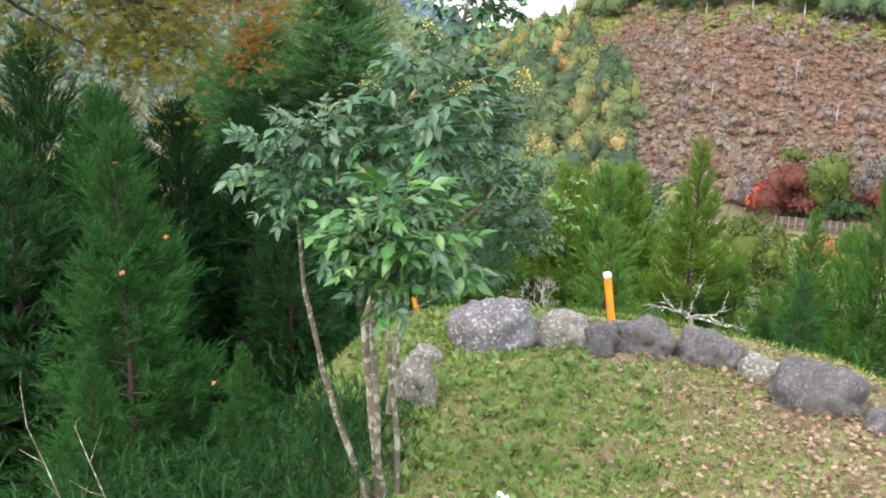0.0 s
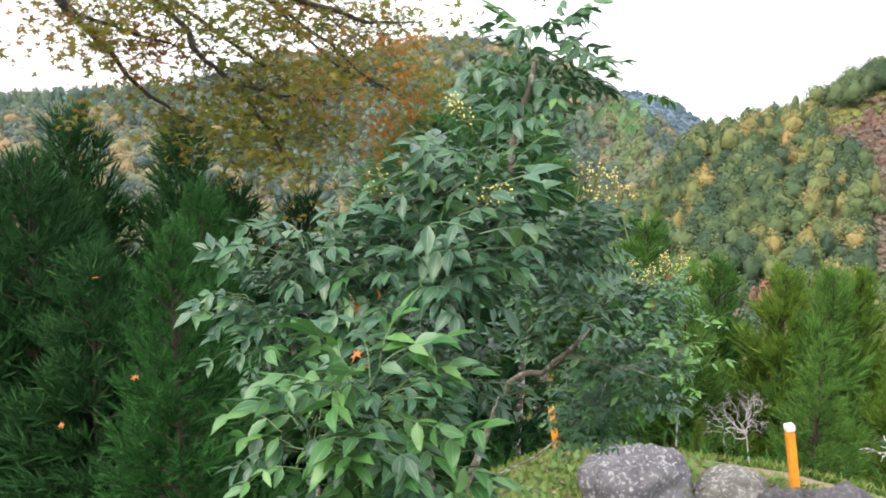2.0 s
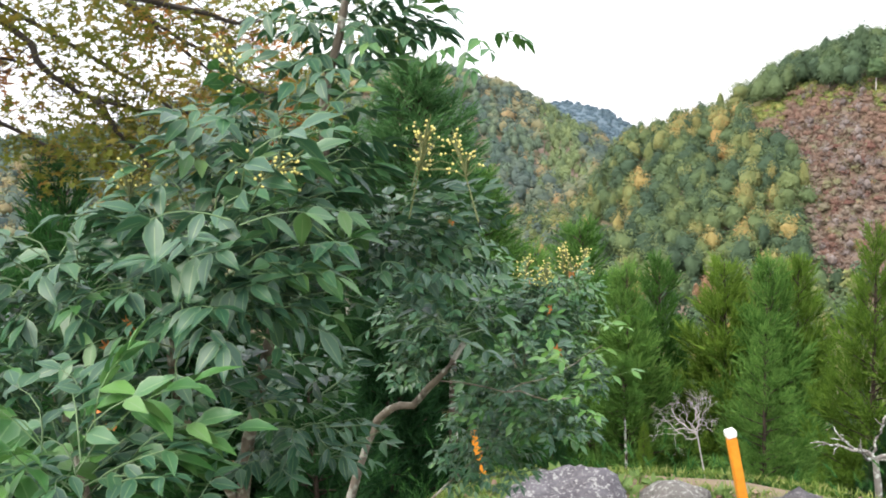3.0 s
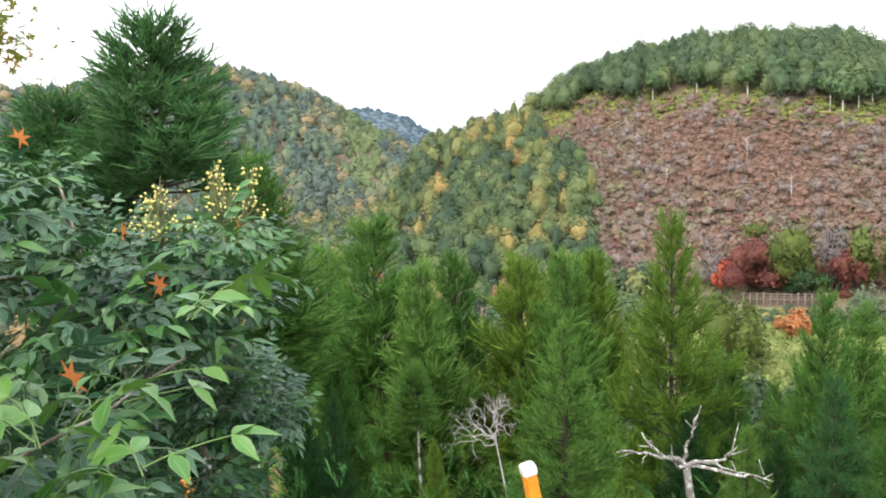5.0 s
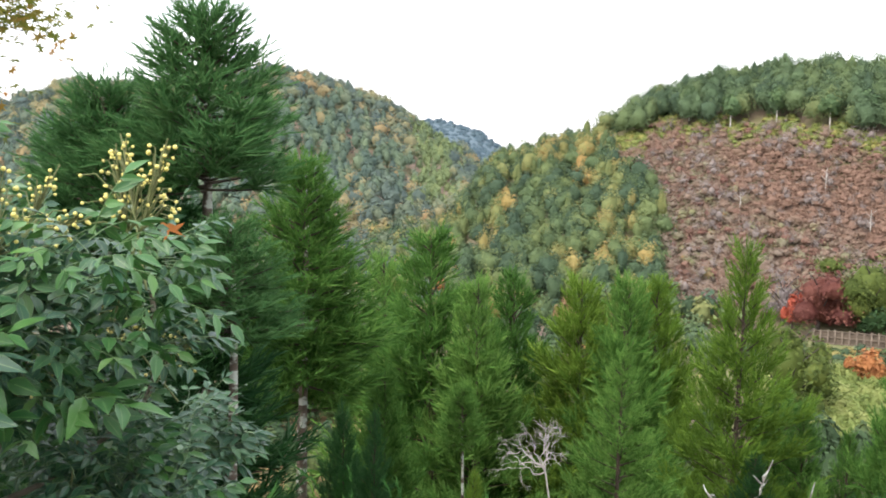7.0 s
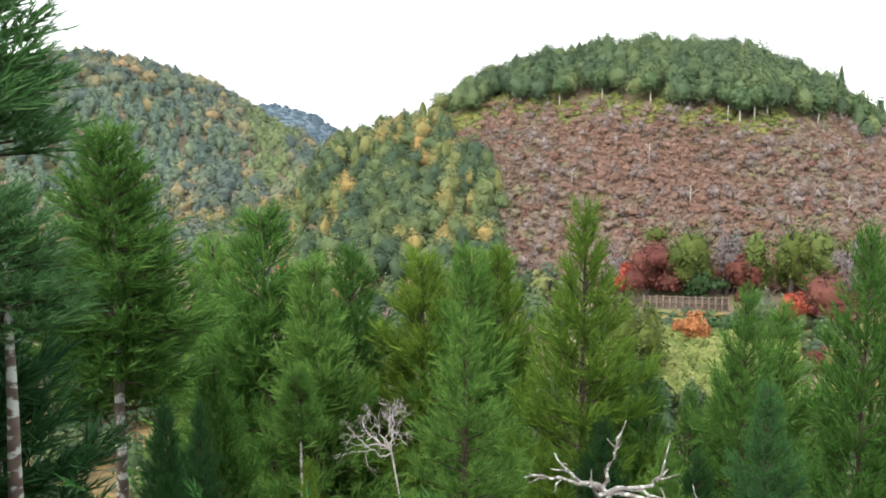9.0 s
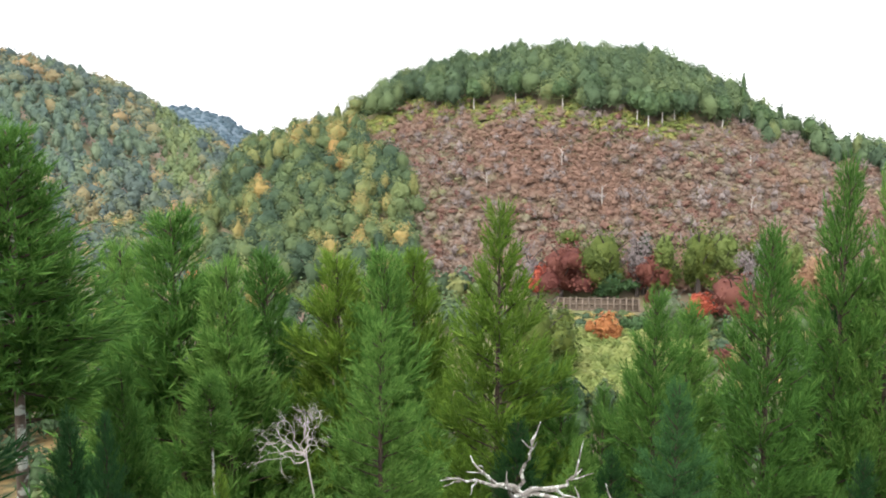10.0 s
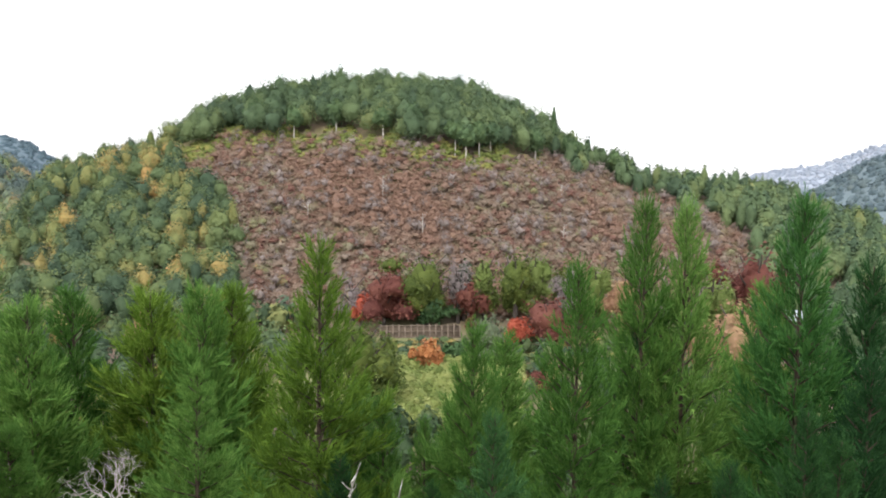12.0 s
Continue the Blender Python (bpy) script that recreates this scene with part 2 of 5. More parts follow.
def ground_z(x, y):
    x, y = np.asarray(x, float), np.asarray(y, float)
    dx, dy = x - CENTRE[0], y - CENTRE[1]
    r = np.hypot(dx, dy) + 1e-9
    az = np.degrees(np.arctan2(dx, dy))
    s = r - np.interp(az, EDGE_AZ, EDGE_R)
    near = np.where(s < 0, 0, np.where(s < 2.2, -0.85 * s, -1.87 - 0.62 * (s - 2.2))) - 0.05 * np.clip(y - 2.5, 0, 3)
    near = near + np.where(s > 0, 0.12 * np.sin(1.7 * x + 0.6 * y) * np.clip(s, 0, 1), 0.015 * np.sin(2.1 * x) * np.cos(1.7 * y))
    valley = FLOOR_Z - np.clip(r - 900, 0, None) * 0.07 + 1.2 * np.sin(x * 0.05) * np.cos(y * 0.043)
    z = np.maximum(near, valley)
    far = np.maximum.reduce([
        ridge(az, r, MAIN_AZ, MAIN_EL, 150, 250), ridge(az, r, LEFT_AZ, LEFT_EL, 290, 520),
        ridge(az, r, BLUE_AZ, BLUE_EL, 600, 950), ridge(az, r, RIGHT_AZ, RIGHT_EL, 600, 1000),
        ridge(az, r, DARK_AZ, DARK_EL, 420, 640)])
    far = far + 2.0 * np.sin(x * 0.061 + 1) * np.sin(y * 0.05) * np.clip((r - 160) / 60, 0, 1)
    return np.where(r > 120, np.maximum(z, far), z)


def build_ground():
    radii = np.concatenate([np.arange(0, 8, 0.14), np.geomspace(8, 140, 70)[1:], np.arange(145, 540, 5), np.geomspace(545, 4600, 60)])
    angles = np.radians(np.concatenate([np.arange(-62, 62, 0.75), np.arange(62, 298, 2)]))
    rr, aa = np.meshgrid(radii, angles, indexing="ij")
    x, y = CENTRE[0] + rr * np.sin(aa), CENTRE[1] + rr * np.cos(aa)
    v = np.stack([x, y, ground_z(x, y)], -1).reshape(-1, 3)
    n, m = rr.shape
    i, j = np.meshgrid(np.arange(n - 1), np.arange(m), indexing="ij")
    j2 = (j + 1) % m
    f = np.stack([i * m + j, i * m + j2, (i + 1) * m + j2, (i + 1) * m + j], -1).reshape(-1, 4)
    me = mesh_from("ground", v, f, [M_lawn, M_slope, M_wood_floor, M_meadow, M_drygrass, M_blue_haze_slope, M_pale_haze_slope, M_dark_haze_slope], True)
    c = v[f].mean(1)
    dx, dy = c[:, 0] - CENTRE[0], c[:, 1] - CENTRE[1]
    r, az = np.hypot(dx, dy), np.degrees(np.arctan2(dx, dy))
    s = r - np.interp(az, EDGE_AZ, EDGE_R)
    kind = np.where(s < 0.1, 0, np.where(r < 60, 1, 2))
    kind = np.where((s > 1.6) & (az < -9) & (az > -45) & (r < 120), 4, kind)
    kind = np.where((r > 60) & (r < 146) & (r > 92) & (az > 4) & (az < 34), 3, kind)
    # distant faces take the soils tinted with haze
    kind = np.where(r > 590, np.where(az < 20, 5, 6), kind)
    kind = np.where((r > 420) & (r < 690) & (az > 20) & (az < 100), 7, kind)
    me.polygons.foreach_set("material_index", kind.astype(np.int32))
    ob = tagged(new("ground", me), "grassy terrace, tree-covered slope, valley and wooded hills", "ground", kind="structure")
    return ob


build_ground()


# ---- young cedars ----
def shoot_template(needles=9):
    """A feathery shoot along z, 1 long: an axis and slanting needles."""
    v, f = [], []
    def blade(a, b, side, w):
        k = len(v)
        v.extend([a - side * w, a + side * w, b])
        f.append((k, k + 1, k + 2))
    z = np.array([0, 0, 1.0])
    blade(np.zeros(3), z, np.array([1.0, 0, 0]), 0.035)
    r = np.random.default_rng(3)
    for k in range(needles):
        a = k * 2.4
        out = np.array([math.cos(a), math.sin(a), 0])
        base = z * (0.05 + 0.72 * k / needles)
        tip = base + out * (0.3 - 0.011 * k) * r.uniform(0.8, 1.15) + z * (0.4 + 0.2 * r.random())
        blade(base, tip, np.cross(out, z), 0.04)
    return np.array(v), np.array(f)


SHOOT_V, SHOOT_F = shoot_template()


def unit(v):
    return v / (np.linalg.norm(v) + 1e-9)


def cedar_crown(r, height, radius, bare, limbs, coarse=1.0):
    """Limbs that carry plumes of feathery shoots on a conical crown; returns foliage and limb wood."""
    pos, way, size, wood = [], [], [], []
    up = np.array([0, 0, 1.0])
    def plume(start, axis, length, n, fat):
        s = np.linspace(0.05, 1, n)[:, None]
        bend = up * 0.3 * s ** 2 * length
        p = start + axis * s * length + bend + r.normal(size=(n, 3)) * 0.006
        a = np.arange(n)[:, None] * 2.4 + r.random() * 6
        u = unit(np.cross(axis, (0.3, 0.2, 0.9)))
        w = np.cross(axis, u)
        d = axis + up * 0.45 + (np.cos(a) * u + np.sin(a) * w) * (0.7 - 0.4 * s) + r.normal(size=(n, 3)) * 0.12
        pos.append(p)
        way.append(d)
        size.append(fat * (1.15 - 0.45 * s[:, 0]) * r.uniform(0.8, 1.2, n))
    for k in range(limbs):
        u = ((k + r.random()) / limbs) ** 1.1
        z = height * (bare + (0.95 - bare) * u)
        depth = height - z
        full = radius * math.tanh(0.31 * depth / radius) * min(1.0, 0.65 + 2.5 * u)
        reach = full * (0.45 + 0.65 * r.random() ** 0.7) + 0.03
        a = k * 2.399 + r.normal() * 0.3
        rise = 0.1 + 0.95 * u ** 1.5 + r.normal() * 0.12
        out = np.array([math.cos(a), math.sin(a), 0])
        side = np.array([-out[1], out[0], 0])
        axis = unit(out + up * rise)
        foot = np.array([0, 0, z])
        tip = foot + axis * reach
        wood.append(tube([foot, foot + axis * reach * 0.5 - up * 0.02 * reach, tip], [0.006 + 0.004 * reach, 0.005, 0.002], 4))
        n = int((7 + 15 * reach) / coarse)
        fat = (0.04 + 0.066 * min(1.0, depth / 1.1)) * coarse ** 0.8
        plume(foot + axis * reach * 0.25, axis, reach * 0.85, n, fat)
        for q in range(int(3 + 5 * reach)):
            s = r.uniform(0.2, 0.9)
            b = unit(axis * 0.8 + side * (0.8 if q % 2 else -0.8) * r.uniform(0.5, 1.0) + up * r.uniform(0.0, 0.55))
            plume(foot + axis * reach * s, b, 0.05 + 0.4 * reach * (1 - s * 0.6), max(4, int(n * 0.6)), fat)
    plume(np.array([0, 0, height * 0.86]), up, height * 0.1, int(38 / coarse) + 2, 0.052)
    for q in range(6):
        tilt = np.array([math.cos(q * 2.4), math.sin(q * 2.4), 2.6 + 0.2 * q])
        plume(np.array([0, 0, height * (0.86 + 0.013 * q)]), unit(tilt), height * 0.045, int(8 / coarse) + 2, 0.06)
    pos, way, size = np.concatenate(pos), np.concatenate(way), np.concatenate(size)
    return scatter(SHOOT_V, SHOOT_F, frames_along(way, r), pos, size), joined(wood)


def cedar(name, seed, height, radius, bare, limbs, mat, label, coarse=1.0, category="conifer"):
    r = np.random.default_rng(seed)
    ob = empty_thing(name, (0, 0, 0), label, category, "young conifers on the slope")
    zs = np.linspace(0, height * 0.97, 9)
    pts = np.stack([0.012 * np.sin(zs * 2.1 + seed), 0.012 * np.cos(zs * 1.7 + seed), zs], -1)
    (fv, ff), (wv, wf) = cedar_crown(r, height, radius, bare, limbs, coarse)
    v, f = tube(pts, np.interp(zs, [0, height], [0.011 * height, 0.004]), 8)
    child("trunk", mesh_from("trunk", v, f, M_bark if bare > 0.5 else M_limb, True), ob, "grey-brown trunk with pale lichen" if bare > 0.5 else "dark brown trunk")
    tagged(child("branchwork", mesh_from("branchwork", wv, wf, M_limb, True), ob), kind="stuff")
    child("crown", mesh_from("crown", fv, ff, mat), ob, "feathery green needle foliage")
    return ob


def plant(proto, x, y, top, size, turn, z=None):
    """A copy of an unplanted tree with its tip at height top, scaled by size."""
    h = PROTO_H[proto.name]
    base = float(ground_z(x, y)) - 0.03
    tall = (top - base) / h
    return copy_thing(proto, pose(x, y, base, 0, 0, turn) @ Matrix.Diagonal((size * tall, size * tall, tall, 1)))


PROTO_H = {}
LOOKS = [(11, 0.92, 0.10, 120, M_cedar, "young green cedar with feathery upswept foliage on the slope"),
         (12, 0.98, 0.08, 124, M_cedar_yellow, "young yellow-green cedar with soft upswept shoots"),
         (13, 0.86, 0.12, 104, M_cedar, "young green cedar with loose brush-like limbs"),
         (14, 0.85, 0.20, 112, M_cedar_dark, "dark green cedar with a bare lower trunk"),
         (15, 0.36, 0.56, 100, M_cedar, "slim cedar with a long bare lichen-spotted trunk"),
         (17, 0.92, 0.08, 122, M_cedar_deep, "deep green young cedar with dense drooping plumes"),
         (18, 0.33, 0.73, 74, M_cedar_mid, "tall dark cedar with a narrow loose top and bare trunk"),
         (19, 0.32, 0.78, 60, M_cedar, "slender cedar with a small bushy top on a bare trunk"),
         (20, 0.9, 0.12, 112, M_cedar_mid, "blue-green young cedar with drooping plumes")]
protos = []
for coarse in (1.35, 2.2):
    for seed, rad, bare, limbs, mat, label in LOOKS:
        ob = cedar("young_cedar", seed, 3.0, rad, bare, int(limbs / coarse ** 0.4), mat, label, coarse)
        PROTO_H[ob.name] = 3.0
        protos.append(ob)

# kind, x, y, height of the tip, width factor
TREES = [
    (1, 1.10, 12.06, 0.30, 0.88), (0, -0.10, 17.61, -0.91, 0.9), (1, 0.40, 18.61, -1.06, 0.9), (2, 0.03, 10.11, -0.40, 1.0),
    (0, 2.53, 11.77, -0.47, 0.8), (8, 2.0, 9.40, -0.66, 0.85), (0, 2.91, 10.17, 0.30, 0.75), (0, 4.30, 11.85, 0.72, 0.65),
    (0, 4.70, 11.75, 0.68, 0.65), (5, 5.24, 10.65, 0.81, 0.75), (3, 5.80, 10.45, 0.24, 0.8), (0, -3.33, 17.70, -0.27, 1.05),
    (2, -4.65, 19.42, -1.02, 0.95), (0, -2.39, 16.88, -0.95, 0.9), (2, -2.11, 18.95, -1.13, 0.9), (1, -0.86, 18.08, -1.04, 1.0),
    (4, -3.40, 12.10, 1.07, 1.38), (4, -3.75, 12.9, 0.45, 1.1), (7, -1.60, 11.9, -1.28, 1.0), (1, -0.92, 8.95, -1.05, 0.6),
    (8, -2.19, 10.76, -1.26, 0.6), (8, -2.95, 10.25, -1.85, 0.85), (8, -2.75, 11.5, -1.5, 0.75), (5, -2.45, 10.65, -1.85, 0.85), (6, -2.78, 8.76, 2.17, 1.6), (6, -3.62, 8.93, 1.67, 1.6), (6, -4.3, 9.6, 1.3, 1.6),
    (3, -5.1, 5.9, 1.67, 0.9), (3, -4.4, 6.3, 1.6, 0.9), (5, -2.75, 4.5, 1.33, 0.95), (5, -2.15, 3.6, 1.27, 1.05), (3, -3.0, 4.0, 1.05, 1.1),
    (3, -4.1, 4.9, 1.2, 0.9), (3, -3.4, 5.6, 1.2, 1.0), (3, -3.4, 9.0, 0.2, 0.8), (3, -1.9, 4.9, -0.2, 0.7), (0, -2.9, 13.5, -1.6, 0.8),
    (2, 3.4, 13.5, -1.0, 0.8), (0, 1.9, 15.0, -1.9, 0.8), (3, 4.6, 12.5, -0.6, 0.8), (0, 0.3, 14.5, -2.6, 0.8), (2, 6.5, 13.0, -0.4, 0.9),
    # dark kind 3 cedars on the right are added to stand for shade
    (3, 6.9, 9.7, -0.1, 0.8), (3, 5.5, 8.4, -0.9, 0.8), (3, 7.8, 11.2, -0.2, 0.9), (0, 1.6, 10.6, -1.5, 0.9), (2, 0.9, 9.3, -1.7, 0.9), (0, 2.7, 13.0, -1.6, 0.9), (3, 1.2, 11.4, -1.6, 1.0), (3, 5.2, 9.1, -0.5, 1.0), (5, -1.45, 3.3, 0.4, 1.0), (5, -1.8, 2.75, 0.55, 1.0), (5, -1.4, 2.6, -0.05, 1.1), (5, -1.65, 2.15, 0.2, 1.0), (3, -1.95, 5.2, 0.85, 1.0), (3, -2.5, 5.9, 1.15, 1.0), (3, -2.95, 5.7, 1.15, 1.0), (3, -4.4, 4.3, 1.7, 1.1), (3, -3.6, 4.2, 1.45, 1.1), (0, 1.75, 12.3, -1.3, 0.8), (2, 2.2, 12.4, -1.6, 0.75), (3, 1.95, 11.0, -1.75, 0.9), (3, 3.65, 8.3, -0.4, 0.8), (3, 4.4, 8.7, -0.2, 0.9), (6, -2.35, 8.2, 0.75, 1.8), (3, 3.2, 8.4, -0.75, 0.8), (3, 2.8, 8.5, -0.85, 0.7), (3, 3.9, 8.3, -0.6, 0.8), (3, -3.0, 8.6, 0.85, 1.3), (3, -2.65, 7.6, 0.6, 0.9), (3, -4.0, 9.5, 0.2, 1.0), (3, -5.5, 11.5, -0.6, 0.9),
]
tr = random.Random(5)
for kind, x, y, top, width in TREES:
    plant(protos[kind + (len(LOOKS) if kind not in (4, 6) and (y > 12.5 or x < -2.45 or (kind == 3 and x < -1.9)) else 0)], x, y, top, width, tr.uniform(0, 360))
for ob in protos:
    for part_ob in list(ob.children):
        bpy.data.objects.remove(part_ob)
    bpy.data.objects.remove(ob)


# ---- far woods ----
def lumps(d, k):
    """Uneven radius of a crown in direction d, different for each crown k."""
    a, b = k * 1.7, k * 2.9
    x, y, z = d[..., 0], d[..., 1], d[..., 2]
    big = np.sin(3.3 * x + a) * np.cos(2.9 * y + b) + np.sin(3.7 * z + b - a)
    small = np.sin(7.1 * x - 5.3 * z + b) * np.sin(6.7 * y + 3.1 * z + a)
    return (0.84 + 0.12 * big + 0.17 * small)[..., None]


def crowns(r, pos, rad, tall, quads, leaf, cone=0.0, heart=0.8, flat=0.3, fine=True, loose=0.0, jitter=0.42):
    """Leaf clumps over many lumpy crowns; pos is the foot of each crown. Returns vertices, triangles and the crown of each vertex."""
    n = len(pos)
    who = np.arange(n)[:, None]
    def place(p):
        h = (p[..., 2] + 1) / 2
        shrink = 1 - cone * np.clip(h, 0, 1) ** 1.2
        return np.stack([p[..., 0] * shrink * rad[:, None], p[..., 1] * shrink * rad[:, None], h * tall[:, None]], -1) + pos[:, None]
    d = r.normal(size=(n, quads, 3))
    d /= np.linalg.norm(d, axis=2, keepdims=True)
    d[..., 2] = np.where(d[..., 2] < -0.8, -d[..., 2], d[..., 2])
    c = place(d * lumps(d, who) * r.uniform(0.86 - loose, 1.04, (n, quads, 1)))
    nrm = d + r.normal(size=d.shape) * jitter + np.array([0, 0, 1.0]) * flat
    m = frames_along(nrm.reshape(-1, 3), r)
    q = np.array([(-1, -0.7, 0), (1, -0.6, 0.15), (0.1, 1.1, 0)]) * 0.4
    size = (leaf * r.uniform(0.6, 1.35, (n, quads)) * (rad / rad.mean())[:, None] ** 0.5).ravel()
    v, f = scatter(q, [(0, 1, 2)], m, c.reshape(-1, 3), size)
    # a lumpy heart that closes each crown
    BALL_V, BALL_F = BALLS[1 if fine else 0]
    k = len(BALL_V)
    bd = np.repeat(BALL_V[None], n, 0)
    b = place(bd * lumps(bd, who) * (heart * r.uniform(0.9, 1.08, (n, k, 1))))
    g = (BALL_F[None] + (np.arange(n) * k)[:, None, None]).reshape(-1, 3)
    return np.concatenate([v, b.reshape(-1, 3)]), np.concatenate([f, g + len(v)]), np.concatenate([np.repeat(np.arange(n), quads * 3), np.repeat(np.arange(n), k)])


def ball(level):
    bm = bmesh.new()
    bmesh.ops.create_icosphere(bm, subdivisions=level, radius=1)
    v = np.array([p.co[:] for p in bm.verts])
    f = np.array([[p.index for p in q.verts] for q in bm.faces])
    bm.free()
    return v, f


BALLS = [ball(1), ball(2)]


def wood_stuff(name, r, pos, rad, tall, quads, leaf, mat, label, cone=0.0, category="woods", fine=True, heart=0.8, loose=0.0, jitter=0.3):
    v, f, idx = crowns(r, pos, rad, tall, quads, leaf, cone, heart, fine=fine, loose=loose, jitter=jitter)
    me = mesh_from(name, v, f, mat)
    a = me.attributes.new("tone", "FLOAT", "POINT")
    a.data.foreach_set("value", r.random(len(pos))[idx].astype(np.float32))
    return tagged(new(name, me), label, category, kind="stuff")


def polar(n, az0, az1, r0, r1, r):
    area = radians(az1 - az0) * (r1 ** 2 - r0 ** 2) / 2
    step = math.sqrt(area / n)
    spots = [(a, q) for q in np.arange(r0, r1, step) for a in np.arange(radians(az0), radians(az1), step / q)]
    az, rad = np.array(spots).T
    n = len(az)
    rad = rad + r.uniform(-0.5, 0.5, n) * step
    az = az + r.uniform(-0.5, 0.5, n) * step / rad
    x, y = CENTRE[0] + rad * np.sin(az), CENTRE[1] + rad * np.cos(az)
    z = ground_z(x, y)
    el = np.degrees(np.arctan2(z - EYE[2], np.hypot(x - EYE[0], y - EYE[1])))
    return np.stack([x, y, z], -1), np.degrees(np.arctan2(x - EYE[0], y - EYE[1])), el


M_brown = foliage("russet_scrub", [(0.0, (0.151, 0.072, 0.0671)), (0.08, (0.191, 0.102, 0.0805)), (0.25, (0.215, 0.138, 0.104)), (0.5, (0.232, 0.168, 0.129)), (0.72, (0.238, 0.192, 0.152)), (0.84, (0.22, 0.204, 0.134)), (0.93, (0.197, 0.204, 0.104)), (0.97, (0.313, 0.192, 0.104)), (1.0, (0.162, 0.192, 0.0793))], 0.85, 0.2,
                  (0.235, 0.15, 0.112), 0.028, tone=True)
M_verge = foliage("hillside_grass", [(0.0, (0.125, 0.169, 0.0517)), (0.6, (0.206, 0.237, 0.069)), (1.0, (0.312, 0.275, 0.092))], 0.8, 0.2, tone=True)
M_grey = foliage("grey_bare_scrub", [(0.0, (0.17, 0.14, 0.13)), (1.0, (0.28, 0.24, 0.22))], 0.8, 0.2, tone=True)
M_woods = foliage("dark_conifer_woods", [(0.0, (0.028, 0.054, 0.027)), (0.5, (0.05, 0.085, 0.037)), (0.85, (0.09, 0.12, 0.045)), (1.0, (0.15, 0.14, 0.05))], 0.8, 0.15, tone=True)
M_ridge = foliage("ridge_woods", [(0.0, (0.0485, 0.0811, 0.0505)), (0.3, (0.0708, 0.113, 0.0588)), (0.6, (0.0942, 0.141, 0.0679)), (0.88, (0.125, 0.171, 0.0735)), (1.0, (0.174, 0.198, 0.0781))], 0.8, 0.12, tone=True)
# farthest woods: blue and pale haze is put into the leaf colours
M_blue_haze = foliage("haze_blue_green_woods", [(0.0, (0.0735, 0.115, 0.144)), (0.5, (0.0805, 0.122, 0.148)), (1.0, (0.091, 0.132, 0.152))], 0.9, 0.1, tone=True)
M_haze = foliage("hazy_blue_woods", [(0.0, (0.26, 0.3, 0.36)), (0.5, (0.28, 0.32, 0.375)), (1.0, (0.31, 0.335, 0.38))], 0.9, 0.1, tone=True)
M_dark_haze = foliage("haze_dark_ridge_leaves", [(0.0, (0.085, 0.12, 0.14)), (0.5, (0.10, 0.14, 0.155)), (1.0, (0.125, 0.16, 0.16))], 0.9, 0.1, tone=True)
# left mountain: autumn and conifer colours greyed and blued to carry distance haze
M_hazy = foliage("hazed_mountain_leaves", [(0.0, (0.0657, 0.0954, 0.0968)), (0.35, (0.0933, 0.127, 0.101)), (0.58, (0.133, 0.164, 0.106)), (0.72, (0.196, 0.196, 0.11)), (0.84, (0.239, 0.207, 0.11)), (0.94, (0.281, 0.212, 0.11)), (1.0, (0.307, 0.191, 0.105))], 0.8, 0.15, tone=True)
M_cool_haze = foliage("mountain_conifers", [(0.0, (0.0811, 0.122, 0.108)), (0.5, (0.114, 0.165, 0.119)), (1.0, (0.162, 0.214, 0.13))], 0.8, 0.15, tone=True)
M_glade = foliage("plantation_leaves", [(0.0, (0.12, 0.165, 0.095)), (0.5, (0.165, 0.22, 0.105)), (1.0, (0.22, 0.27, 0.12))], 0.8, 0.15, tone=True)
M_mixed = foliage("mixed_autumn_woods", [(0.0, (0.0414, 0.0724, 0.0463)), (0.3, (0.0609, 0.0978, 0.0521)), (0.5, (0.0901, 0.132, 0.058)), (0.7, (0.134, 0.169, 0.0649)), (0.84, (0.201, 0.204, 0.0753)), (0.93, (0.304, 0.233, 0.0869)), (0.97, (0.31, 0.23, 0.08)), (1.0, (0.438, 0.233, 0.104))], 0.8, 0.12, tone=True)
M_olive = foliage("olive_trees", [(0.0, (0.045, 0.07, 0.016)), (0.5, (0.10, 0.135, 0.03)), (1.0, (0.2, 0.22, 0.05))], 0.7, 0.3)
M_red = foliage("red_maple_leaves", [(0.0, (0.0702, 0.0245, 0.0225)), (0.5, (0.133, 0.0455, 0.0375)), (1.0, (0.203, 0.084, 0.06))], 0.7, 0.3)
M_scarlet = foliage("scarlet_leaves", [(0.0, (0.35, 0.07, 0.045)), (1.0, (0.52, 0.15, 0.09))], 0.7, 0.3)
M_orange = foliage("orange_leaves", [(0.0, (0.26, 0.10, 0.045)), (0.6, (0.42, 0.18, 0.07)), (1.0, (0.46, 0.28, 0.1))], 0.7, 0.3)
M_pale = foliage("pale_bamboo", [(0.0, (0.13, 0.18, 0.05)), (0.5, (0.22, 0.27, 0.08)), (1.0, (0.32, 0.35, 0.13))], 0.7, 0.3, tone=True)
M_deep = foliage("deep_green_leaves", [(0.0, (0.02, 0.05, 0.02)), (1.0, (0.06, 0.12, 0.04))], 0.6, 0.2)
M_sage = foliage("grey_green_leaves", [(0.0, (0.07, 0.10, 0.055)), (1.0, (0.17, 0.2, 0.11))], 0.6, 0.2)
M_faded = foliage("faded_maple_leaves", [(0.0, (0.2, 0.10, 0.06)), (0.6, (0.32, 0.19, 0.12)), (1.0, (0.36, 0.26, 0.14))], 0.7, 0.3)
